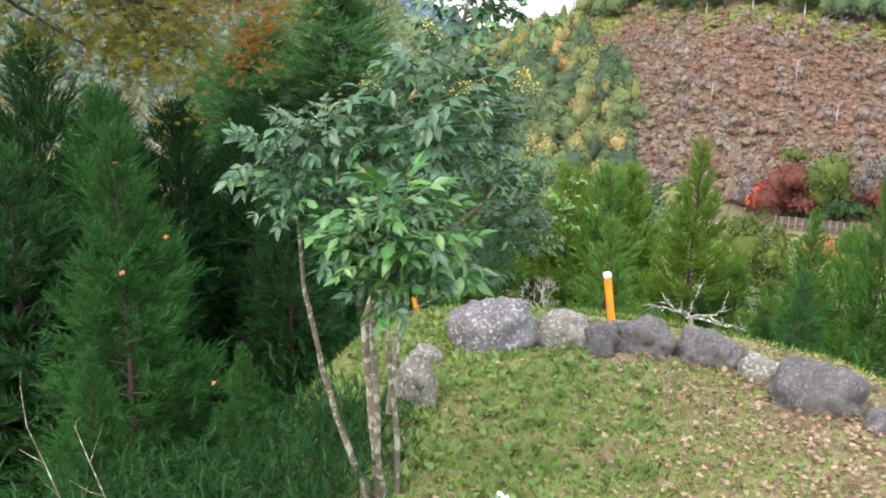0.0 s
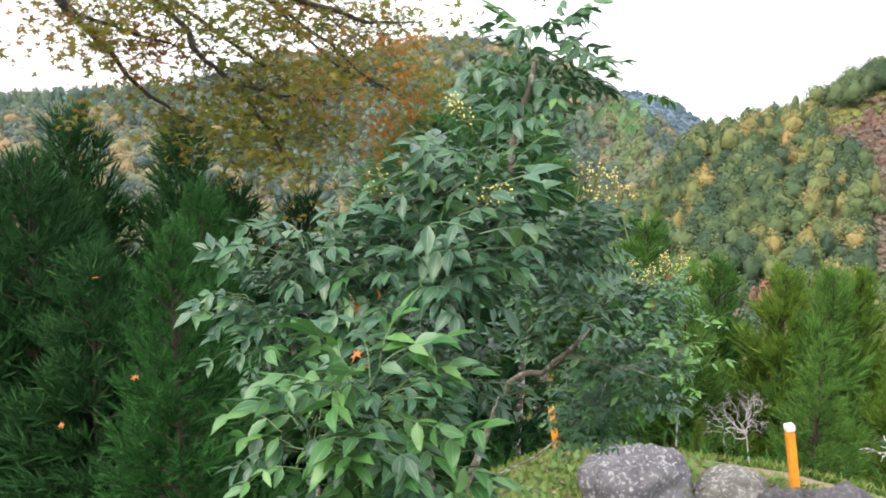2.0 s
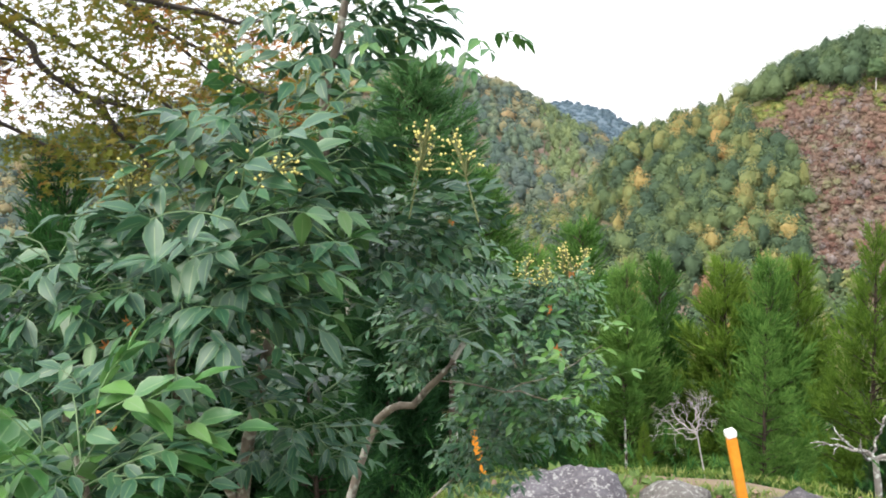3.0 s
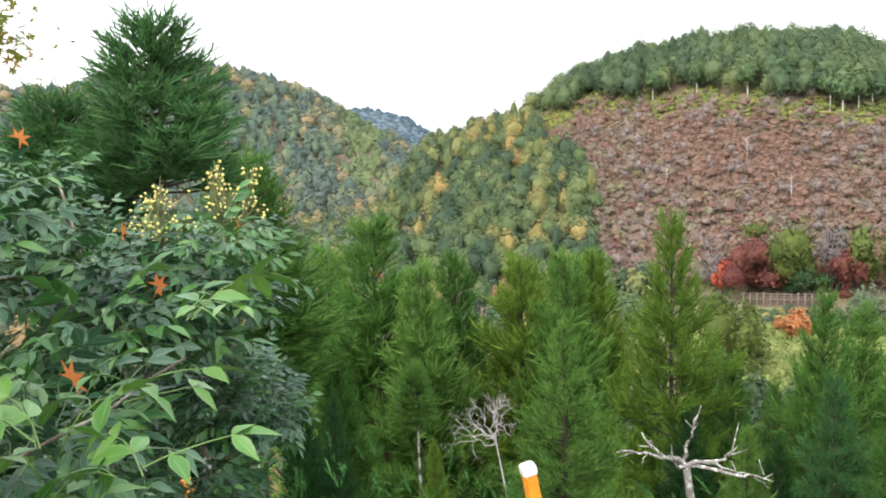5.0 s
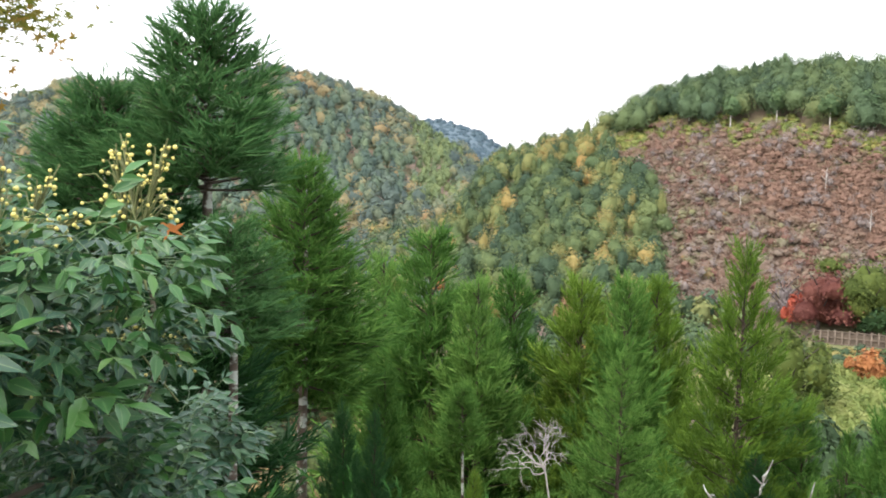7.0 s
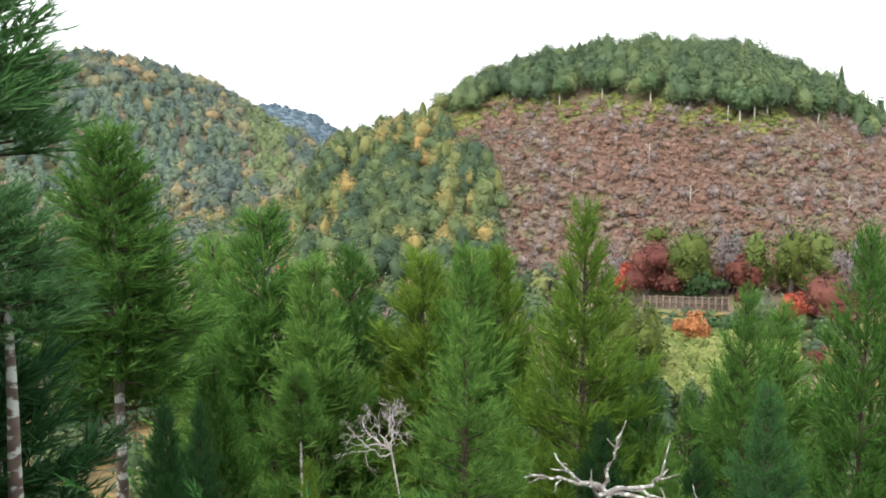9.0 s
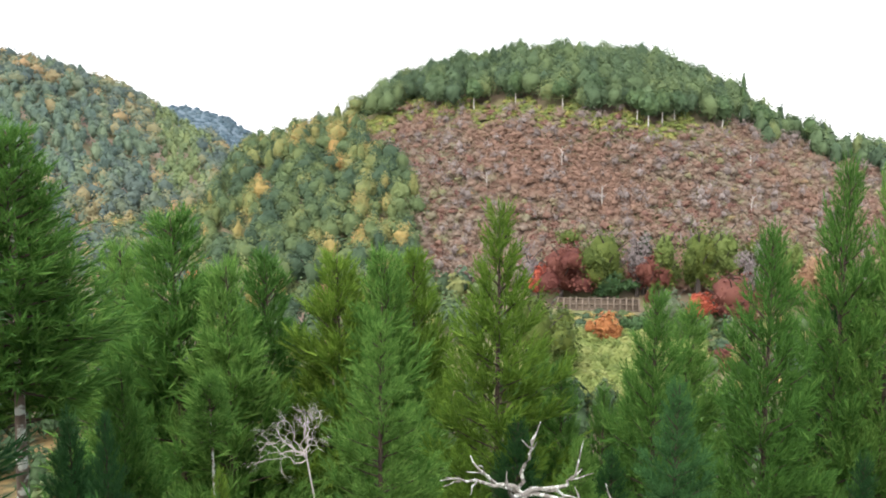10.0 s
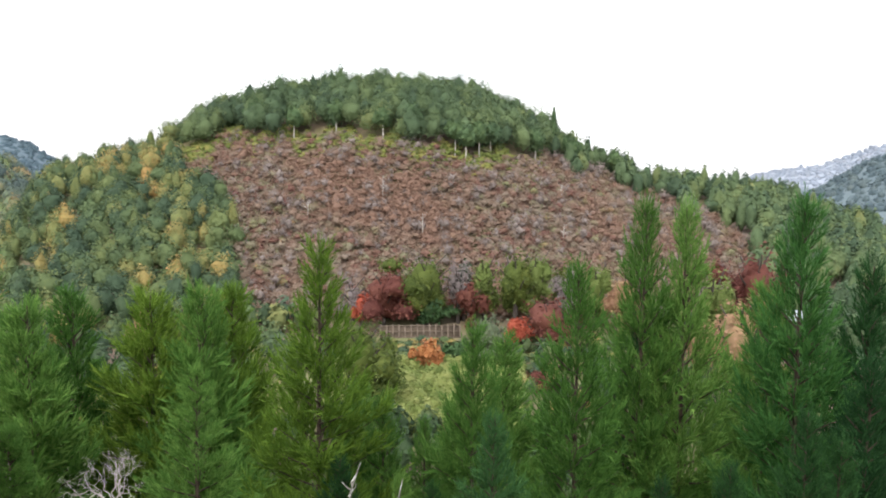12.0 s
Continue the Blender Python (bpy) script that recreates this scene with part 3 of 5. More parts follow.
M_deep_woods = foliage("cypress_leaves", [(0.0, (0.0432, 0.0816, 0.044)), (0.6, (0.0792, 0.134, 0.0572)), (1.0, (0.132, 0.186, 0.0715))], 0.7, 0.15)
M_twig = foliage("bare_twigs", [(0.0, (0.15, 0.125, 0.125)), (1.0, (0.25, 0.22, 0.215))], 0.8, 0.1)

BROWN_AZ = [-3, 0.5, 4.6, 8, 13.7, 20, 23.2, 26, 29.4, 33]
BROWN_EL = [-1.4, 0.2, 0.1, 0.2, -0.6, -1.2, -1.9, -3.1, -4.3, -6]


def place_at(az, el, dist):
    """A spot at an angle right of ahead and above the eye, at a distance."""
    a = radians(az)
    return np.array([EYE[0] + dist * math.sin(a), EYE[1] + dist * math.cos(a), EYE[2] + dist * math.tan(radians(el))])


def build_woods():
    r = np.random.default_rng(21)
    pos, az, el = polar(5200, -17, 62, 149, 258, r)
    reach = np.hypot(pos[:, 0], pos[:, 1])
    keep = (reach > 164) | (az < 6) | (az > 25)
    pos, az, el = pos[keep], az[keep], el[keep]
    left_edge = np.interp(el, [-12, -9.5, -5, -1.2], [1.3, 1.2, 1.1, -2.8])
    under = np.interp(az, BROWN_AZ, BROWN_EL, left=-20, right=-20) + 0.3 * np.sin(az * 1.9) + 0.2 * np.sin(az * 4.7 + 1)
    brown = (az > left_edge) & (el < under - 0.1) & (el > -11.5)
    wide, waz, wel = polar(13000, -5, 36, 149, 256, r)
    edge = np.interp(wel, [-12, -9.5, -5, -1.2], [1.3, 1.2, 1.1, -2.8])
    over = np.interp(waz, BROWN_AZ, BROWN_EL, left=-20, right=-20) + 0.3 * np.sin(waz * 1.9) + 0.2 * np.sin(waz * 4.7 + 1)
    far_bank = (np.hypot(wide[:, 0], wide[:, 1]) > 164) | (waz < 6) | (waz > 25)
    pb = wide[far_bank & (waz > edge) & (wel < over + 0.25) & (wel > -11.5) & ((wel < over - 0.75 - 0.35 * np.sin(waz * 2.7)) | (waz > 18) | (r.random(len(waz)) < 0.2))]
    k = len(pb)
    grey = r.random(k) < 0.09
    rad = 0.85 + 1.6 * r.random(k) ** 2.0
    wood_stuff("russet_scrub", r, pb[~grey], rad[~grey], rad[~grey] * r.uniform(0.8, 1.6, (~grey).sum()), 80, 0.36, M_brown, "russet and brown autumn scrub on the hillside", 0.1, "scrub", heart=0.5, loose=0.46, fine=False, jitter=0.55)
    wood_stuff("grey_scrub", r, pb[grey], rad[grey] * 1.1, rad[grey] * 2.2, 130, 0.3, M_grey, "grey leafless scrub among the russet bushes", 0.1, "scrub", heart=0.35, loose=0.5, fine=False)
    verge, vaz, vel = polar(9000, -4, 28, 170, 256, r)
    rim = np.interp(vaz, BROWN_AZ, BROWN_EL, left=-20, right=-20) + 0.3 * np.sin(vaz * 1.9) + 0.2 * np.sin(vaz * 4.7 + 1)
    verge = verge[(vel > rim - 1.2) & (vel < rim + 0.45) & (r.random(len(vel)) < np.clip(1.1 + (vel - rim) * 0.9, 0.1, 0.95)) & (vaz < 20)]
    k = len(verge)
    wood_stuff("hillside_grass", r, verge, r.uniform(0.8, 1.5, k), r.uniform(0.9, 1.6, k), 60, 0.35, M_verge, "yellow-green grass below the hilltop wood", 0.1, "grass", fine=False)
    top = (~brown) & (el >= under - 0.1) & (az > -2.8) & (az < 44)
    pt = pos[top & (r.random(len(pos)) < 0.56) & (el > under - 0.1 + np.abs(r.normal(size=len(pos))) * 0.3)]
    right = np.degrees(np.arctan2(pt[:, 0] - EYE[0], pt[:, 1] - EYE[1])) > 20.5
    pd, pt = pt[right], pt[~right]
    k = len(pd)
    wood_stuff("hillside_conifers", r, pd, r.uniform(1.8, 3.2, k), r.uniform(5.5, 9.0, k), 150, 0.75, M_ridge, "dark conifers stepping down the hillside", 0.4)
    k = len(pt)
    wood_stuff("ridge_cedars", r, pt + np.array([0, 0, 0.4]), r.uniform(2.7, 4.4, k), r.uniform(7.0, 10.3, k), 620, 0.46, M_ridge, "dark green conifer wood along the hilltop", 0.08, fine=False, heart=0.7, loose=0.22, jitter=0.38)
    side = (~brown) & (az <= left_edge) & (el > -14)
    ps = pos[side & (r.random(len(pos)) < 0.62)]
    k = len(ps)
    wood_stuff("flank_woods", r, ps, 1.7 + 2.9 * r.random(k) ** 1.3, r.uniform(4.0, 8.5, k), 420, 0.45, M_mixed, "mixed green and yellow autumn woods on the hill flank", 0.2, heart=0.64, loose=0.28, jitter=0.5)
    rest = (~brown) & (~top) & (~side) & (r.random(len(pos)) < 0.6)
    pr = pos[rest]
    k = len(pr)
    wood_stuff("hillfoot_woods", r, pr, r.uniform(1.8, 3.2, k), r.uniform(4, 7, k), 90, 0.95, M_mixed, "mixed woods at the foot of the hill", 0.3, fine=False)
    pos, az, el = polar(2900, -64, -6, 285, 530, r)
    k = len(pos)
    conifer = np.sin(pos[:, 0] * 0.03) + np.sin(pos[:, 1] * 0.021 + 1) + r.normal(size=k) * 0.5 > 0.55
    glade = (az > -15.5) & (az < -8) & (el > -6) & (np.sin(az * 1.3) + r.normal(size=k) * 0.5 > -0.4)
    g = int(glade.sum())
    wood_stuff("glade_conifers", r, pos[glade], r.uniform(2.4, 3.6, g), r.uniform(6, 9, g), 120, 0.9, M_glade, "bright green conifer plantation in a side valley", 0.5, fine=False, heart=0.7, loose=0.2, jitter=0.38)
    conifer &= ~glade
    wood_stuff("mountain_conifers", r, pos[conifer], r.uniform(3, 4.5, conifer.sum()), r.uniform(8, 12, conifer.sum()), 120, 1.0, M_cool_haze, "conifer stands on the mountain side", 0.5, fine=False, heart=0.7, loose=0.2, jitter=0.38)
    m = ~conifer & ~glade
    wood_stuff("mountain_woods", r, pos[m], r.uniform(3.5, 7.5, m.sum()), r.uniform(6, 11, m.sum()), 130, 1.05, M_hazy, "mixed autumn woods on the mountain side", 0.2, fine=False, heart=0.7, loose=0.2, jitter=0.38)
    for name, spots, mat, label in (("distant_woods", polar(1000, -24, -3, 640, 960, r)[0], M_blue_haze, "woods on a distant mountain, coloured blue-green for haze"),
                                    ("hazy_woods", polar(1000, 26, 46, 700, 1010, r)[0], M_haze, "woods on the farthest mountain, coloured pale for haze")):
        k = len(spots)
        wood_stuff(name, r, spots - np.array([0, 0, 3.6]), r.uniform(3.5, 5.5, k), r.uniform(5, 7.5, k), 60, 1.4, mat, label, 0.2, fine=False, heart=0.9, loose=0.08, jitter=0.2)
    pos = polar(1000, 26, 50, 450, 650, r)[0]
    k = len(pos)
    wood_stuff("dark_ridge_woods", r, pos - np.array([0, 0, 3.0]), r.uniform(3, 4.5, k), r.uniform(5, 7.5, k), 60, 1.2, M_dark_haze, "woods on a nearer mountain, coloured dark blue-green for haze", 0.25, fine=False, heart=0.8, loose=0.15, jitter=0.35)
    pos, az, el = polar(1300, -64, 4, 95, 290, r)
    pos = pos[(az < -13) | (np.hypot(pos[:, 0], pos[:, 1]) < 150)]
    far = np.degrees(np.arctan2(pos[:, 0], pos[:, 1])) < -13
    # the far valley woods share the leaf colours greyed for haze
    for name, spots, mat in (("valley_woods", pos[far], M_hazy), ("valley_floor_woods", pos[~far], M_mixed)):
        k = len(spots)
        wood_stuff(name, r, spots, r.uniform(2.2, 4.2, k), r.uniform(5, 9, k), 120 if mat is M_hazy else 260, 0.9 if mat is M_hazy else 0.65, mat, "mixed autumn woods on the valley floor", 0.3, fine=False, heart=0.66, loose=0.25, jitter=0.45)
    pos, az, el = polar(620, 7, 19, 100, 126, r)
    k = len(pos)
    wood_stuff("bamboo_grass", r, pos, r.uniform(1.0, 1.8, k), r.uniform(1.2, 2.6, k), 130, 0.4, M_pale, "pale yellow-green bamboo grass in the valley", 0.2, "grass", fine=False)
    pos, az, el = polar(760, -58, 62, 26, 99, r)
    pos = pos[((az > -5) & (np.hypot(pos[:, 0], pos[:, 1]) > 40)) | ((az < -5) & (r.random(len(az)) < 0.62))]
    k = len(pos)
    wood_stuff("lower_slope_woods", r, pos, r.uniform(1.6, 2.8, k), r.uniform(3, 5.5, k), 150, 0.7, M_woods, "dark green woods low on the slope", 0.5, fine=False)
    pos, az, el = polar(330, 20, 60, 100, 148, r)
    k = len(pos)
    wood_stuff("valley_thicket", r, pos, r.uniform(1.2, 2.6, k), r.uniform(1.6, 4, k), 130, 0.5, M_mixed, "mixed autumn thicket in the valley", 0.3, fine=False)
    pos = polar(170, 4, 21, 127, 142, r)[0]
    k = len(pos)
    wood_stuff("fence_brush", r, pos, r.uniform(0.8, 1.5, k), r.uniform(0.5, 1.3, k), 110, 0.4, M_mixed, "low brush below the timber fence", 0.2, "scrub", fine=False)
    pos = polar(190, 4, 27, 156, 168, r)[0]
    k = len(pos)
    wood_stuff("bank_scrub", r, pos, r.uniform(1.1, 2.2, k), r.uniform(1.2, 2.8, k), 200, 0.5, M_brown, "brown scrub on the bank behind the fence", 0.2, "scrub", heart=0.7, loose=0.2)
    spots = np.array([place_at(a, e, 249) for a, e in zip(r.uniform(-4, 2.4, 22), r.uniform(-1, 0.6, 22))] + [place_at(a, 0, 250) for a in r.uniform(21, 30, 28)])
    spots[:, 2] = ground_z(spots[:, 0], spots[:, 1]) - r.uniform(1.5, 3.0, len(spots))
    k = len(spots)
    wood_stuff("crest_woods", r, spots, r.uniform(1.8, 3.4, k), r.uniform(4, 7, k), 150, 0.85, M_woods, "rounded evergreen trees along the ridge line", 0.3)


build_woods()


def valley_tree(name, az, dist, foot, top, width, mat, label, seed, quads=420, leaf=0.48, cone=0.15, twiggy=False):
    """A tree with trunk, limbs and leafy crown, its foot and tip given as angles over the eye."""
    r = np.random.default_rng(seed)
    p, q = place_at(az, foot, dist), place_at(az, top, dist)
    p[2] = min(p[2], float(ground_z(p[0], p[1])))
    h = q[2] - p[2]
    ob = empty_thing(name, p, label, "tree" if h > 4 else "bush")
    v, f = tube(wander((0, 0, -0.3), (0, 0, h * 0.8), 6, 0.06, r), np.linspace(0.035 * h, 0.008 * h, 6), 7)
    child("trunk", mesh_from("trunk", v, f, M_maple_bark, True), ob)
    limbs = []
    for k in range(9):
        a = k * 2.4
        b = h * (0.25 + 0.05 * k)
        e = np.array([math.cos(a) * width * 0.4, math.sin(a) * width * 0.4, b + h * 0.25])
        limbs.append(tube(wander((0, 0, b), e, 5, 0.08, r), np.linspace(0.013 * h, 0.004 * h, 5), 5))
    v, f = joined(limbs)
    child("bough", mesh_from("bough", v, f, M_maple_bark, True), ob)
    blobs = np.concatenate([[(0, 0, h * 0.08)], r.normal(size=(8, 3)) * (width * 0.24, width * 0.24, h * 0.12) + (0, 0, h * 0.3)])
    rad = np.concatenate([[width * 0.5], r.uniform(0.2, 0.32, 8) * width])
    tall = np.concatenate([[h * 0.92], r.uniform(0.25, 0.45, 8) * h])
    v, f, _ = crowns(r, blobs, rad, tall, quads, leaf * (0.6 if mat is M_twig else 1), cone, 0.3 if mat is M_twig else 0.64, 0.5, loose=0.4 if mat is M_twig else 0.36, jitter=0.5)
    child("crown", mesh_from("crown", v, f, mat), ob)
    return ob


VALLEY = [
    ("red_maple", 10.2, 151, -12.2, -7.3, 11.0, M_red, "large dark red maple beside the timber fence", 31),
    ("bare_tree", 8.2, 152, -11.5, -8.0, 6.0, M_twig, "grey leafless tree on the valley floor", 32),
    ("scarlet_shrub", 8.75, 150, -11.2, -9.2, 2.2, M_scarlet, "small scarlet maple beside the bare tree", 33),
    ("olive_tree", 12.9, 152, -10.8, -6.4, 10.5, M_olive, "rounded yellow-green tree behind the fence", 34),
    ("evergreen_shrub", 13.0, 151, -11.8, -9.4, 9.0, M_deep, "low dark evergreen shrub at the fence", 35),
    ("olive_tree", 18.6, 151, -11.5, -5.9, 8.0, M_olive, "tall yellow-green tree with a domed crown", 36),
    ("maple_tree", 20.6, 138, -13.4, -8.9, 11.0, M_red, "reddish brown maple with a spreading crown", 37),
    ("scarlet_shrub", 19.0, 139, -11.9, -10.6, 5.0, M_scarlet, "spreading scarlet maple below the hill", 38),
    ("orange_maple", 13.1, 122, -14.1, -12.0, 4.4, M_orange, "small orange maple above the bamboo grass", 39),
    ("yellow_bush", 8.7, 108, -17.5, -10.5, 8.5, M_olive, "dense yellow-green bush above the meadow", 40),
    ("evergreen_shrub", 16.9, 126, -14.0, -10.3, 7.0, M_sage, "dark grey-green shrub in the valley", 41),
    ("red_maple", 20.3, 118, -16.8, -13.6, 5.0, M_red, "low red maple in the valley", 42),
    ("evergreen_shrub", 15.0, 130, -14.0, -12.2, 5.0, M_deep, "dark shrub below the fence", 43),
    ("bare_tree", 21.6, 152, -10.5, -7.3, 5.5, M_twig, "grey leafless tree at the foot of the hill", 44),
    ("bare_tree", 14.9, 153, -10.2, -6.9, 5.0, M_twig, "thin leafless tree among the russet scrub", 45),
    ("red_maple", 15.6, 152, -10.8, -8.2, 5.5, M_red, "reddish maple behind the fence", 46),
    ("red_maple", 33.2, 140, -9.5, -4.9, 9.0, M_red, "bright red maple beside the conifers", 47),
    ("pale_bamboo", 30.6, 120, -14.5, -6.4, 6.0, M_pale, "pale plume of bamboo", 48),
    ("orange_maple", 32.3, 110, -14.5, -7.9, 8.0, M_faded, "faded orange maple in the valley", 49),
    ("pale_bamboo", 16.6, 154, -9.6, -6.5, 5.5, M_pale, "clump of pale yellow-green bamboo behind the trees", 53),
    ("pale_bamboo", 19.9, 155, -9.3, -6.1, 6.5, M_pale, "pale green bamboo clump on the hill foot", 54),
    ("olive_tree", 21.9, 154, -10.0, -6.6, 5.0, M_olive, "small yellow-green tree on the hill foot", 55),
    ("pale_bamboo", 23.6, 154, -10.0, -6.9, 5.5, M_pale, "pale bamboo clump at the end of the hill", 56),
    ("evergreen_shrub", 15.3, 154, -9.3, -7.0, 3.0, M_deep, "small dark evergreen among russet scrub", 57),
    ("maple_tree", 25.4, 150, -10.5, -7.2, 6.5, M_faded, "faded brown maple at the hill foot", 58),
    ("yellow_bush", -1.8, 120, -12.8, -8.7, 6.5, M_olive, "yellow-green bush on the valley floor", 50),
    ("orange_maple", -4.8, 130, -11.5, -10.0, 2.6, M_faded, "small faded orange tree on the valley floor", 51),
    ("scarlet_shrub", -13.0, 150, -11.0, -9.2, 3.6, M_orange, "rust-coloured tree on the valley floor", 52),
]
for row in VALLEY:
    valley_tree(*row)


# ---- timber fence across the valley ----
def build_fence():
    a, b = place_at(10.0, -12.2, 143), place_at(15.1, -12.2, 144)
    a[2], b[2] = ground_z(a[0], a[1]) - 0.9, ground_z(b[0], b[1]) - 1.1
    wood = bark("weathered_timber", (0.08, 0.062, 0.046), (0.16, 0.125, 0.095), 1.5)
    backing = bark("gap_backing", (0.05, 0.038, 0.027), (0.10, 0.075, 0.053), 1.0)
    along = b - a
    length = float(np.hypot(along[0], along[1]))
    turn = math.degrees(math.atan2(along[1], along[0]))
    ob = empty_thing("timber_fence", a, "weathered grey-brown timber crib fence on the far bank", "fence")
    ob.rotation_euler = (radians(-14), 0, radians(turn))
    def box(name, x0, x1, y0, y1, z0, z1, mat):
        v = [(x, y, z) for x in (x0, x1) for y in (y0, y1) for z in (z0, z1)]
        f = [(0, 1, 3, 2), (4, 6, 7, 5), (0, 4, 5, 1), (2, 3, 7, 6), (0, 2, 6, 4), (1, 5, 7, 3)]
        child(name, mesh_from(name, v, f, mat), ob)
    # dark earth-brown sheet added behind the timbers, where the crib is open
    box("panel", 0, length, 0.15, 0.3, -0.4, 3.0, backing)
    for k in range(14):
        x = length * k / 13
        box("post", x - 0.12, x + 0.12, -0.1, 0.14, -0.6, 3.2 - 0.3 * (k % 3 == 1), wood)
    for z in (0.2, 1.1, 2.0, 2.9):
        box("rail", 0, length, -0.02, 0.12, z - 0.1, z + 0.1, wood)


build_fence()


# ---- single trees along the wood's edge, dead trunks, a roof ----
def on_hill(az, el, r0=160.0, r1=262.0):
    """The spot on the far hillside seen at these angles."""
    q = np.arange(r0, r1, 0.5)
    a = radians(az)
    x, y = EYE[0] + q * math.sin(a), EYE[1] + q * math.cos(a)
    z = ground_z(x, y)
    k = int(np.argmax(np.degrees(np.arctan2(z - EYE[2], q)) >= el))
    return np.array([x[k], y[k], z[k]])


M_pale_trunk = bark("pale_trunk", (0.3, 0.28, 0.25), (0.55, 0.52, 0.48), 1.2)
for k, (az, el) in enumerate([(4.6, 0.0), (10.1, 0.15), (11.9, 0.15), (14.6, -0.75), (15.3, -1.1), (16.1, -0.9), (16.8, -0.65), (19.6, -1.1), (24.5, -2.2), (7.2, 0.5), (2.2, 0.6), (21.8, -1.4)]):
    r = np.random.default_rng(300 + k)
    p = on_hill(az, el)
    h = r.uniform(8.0, 10.0)
    ob = empty_thing("cypress_tree", p, "tall cypress with a bare pale trunk at the wood's edge", "tree", "cypresses on the hilltop")
    v, f = tube(wander((0, 0, -0.5), (0, 0, h * 0.8), 6, 0.05, r), np.linspace(0.2, 0.08, 6), 7)
    child("trunk", mesh_from("trunk", v, f, M_pale_trunk, True), ob, "bare pale trunk")
    foot = np.concatenate([[(0, 0, 2.7)], r.normal(size=(4, 3)) * (0.8, 0.8, 0.5) + (0, 0, 3.6)])
    v, f, _ = crowns(r, foot, np.concatenate([[2.9], r.uniform(1.5, 2.2, 4)]), np.concatenate([[h - 2.7], r.uniform(3.0, 4.5, 4)]), 260, 0.6, 0.3)
    child("crown", mesh_from("crown", v, f, M_deep_woods), ob)
p = on_hill(20.7, -0.6)
r = np.random.default_rng(380)
ob = empty_thing("spire_tree", p, "tall pointed conifer standing above the ridge", "tree")
v, f = tube(wander((0, 0, -0.5), (0, 0, 12.4), 6, 0.03, r), np.linspace(0.2, 0.03, 6), 7)
child("trunk", mesh_from("trunk", v, f, M_bark, True), ob)
v, f, _ = crowns(r, np.array([(0, 0, 2.0), (0, 0, 5.5)]), np.array([1.7, 1.1]), np.array([9.5, 8.2]), 260, 0.6, 0.85, 0.7)
child("crown", mesh_from("crown", v, f, M_deep_woods), ob)
for k, (az, el, h) in enumerate([(10.1, -3.6, 5.5), (21.3, -3.5, 4.5), (12.6, -5.9, 5.0), (21.5, -6.2, 4.5), (5.4, -4.8, 4.0)]):
    r = np.random.default_rng(400 + k)
    ob = empty_thing("dead_tree", on_hill(az, el), "bleached dead tree standing in the russet scrub", "dead tree", "dead trees on the hillside")
    v, f = tube(wander((0, 0, -0.3), (0, 0, h), 6, 0.08, r), np.linspace(0.13, 0.03, 6), 6)
    child("trunk", mesh_from("trunk", v, f, M_pale_trunk, True), ob)
    for q in range(6):
        a = q * 2.4
        b = h * (0.45 + 0.08 * q)
        v, f = tube(wander((0, 0, b), (math.cos(a) * 1.1, math.sin(a) * 1.1, b + 0.9), 4, 0.05, r), np.linspace(0.05, 0.015, 4), 4)
        child("limb", mesh_from("limb", v, f, M_pale_trunk, True), ob)


def build_shed():
    p = place_at(34.7, -10.6, 150)
    p[2] = max(p[2], float(ground_z(p[0], p[1])))
    wall = plain("shed_wall", (0.35, 0.33, 0.3))
    tin = plain("shed_roof", (0.5, 0.56, 0.62))
    ob = empty_thing("shed", p, "small shed with a pale blue-grey metal roof among trees", "shed")
    ob.rotation_euler = (0, 0, radians(-30))
    v = [(x, y, z) for x in (-2.4, 2.4) for y in (-1.6, 1.6) for z in (-1.0, 2.0)]
    child("wall", mesh_from("wall", v, [(0, 1, 3, 2), (4, 6, 7, 5), (0, 4, 5, 1), (2, 3, 7, 6)], wall), ob)
    v, f = [], []
    for s in (-1, 1):
        k = len(v)
        v += [(-2.8, 0, 3.0), (2.8, 0, 3.0), (2.8, s * 2.1, 1.8), (-2.8, s * 2.1, 1.8), (-2.8, 0, 3.1), (2.8, 0, 3.1), (2.8, s * 2.1, 1.9), (-2.8, s * 2.1, 1.9)]
        f += [(k, k + 1, k + 2, k + 3), (k + 4, k + 5, k + 6, k + 7), (k + 2, k + 3, k + 7, k + 6), (k + 1, k + 2, k + 6, k + 5), (k, k + 3, k + 7, k + 4)]
    child("roof", mesh_from("roof", v, f, tin), ob, "pale blue-grey metal roof")


def plain(name, colour):
    def build(n, l, p):
        c = ramp(n, l, noise_tex(n, l, 1.5, 5), [(0.3, tuple(v * 0.7 for v in colour)), (0.7, colour)])
        l.new(c, p.inputs["Base Color"])
        p.inputs["Roughness"].default_value = 0.6
    return material(name, build)


build_shed()


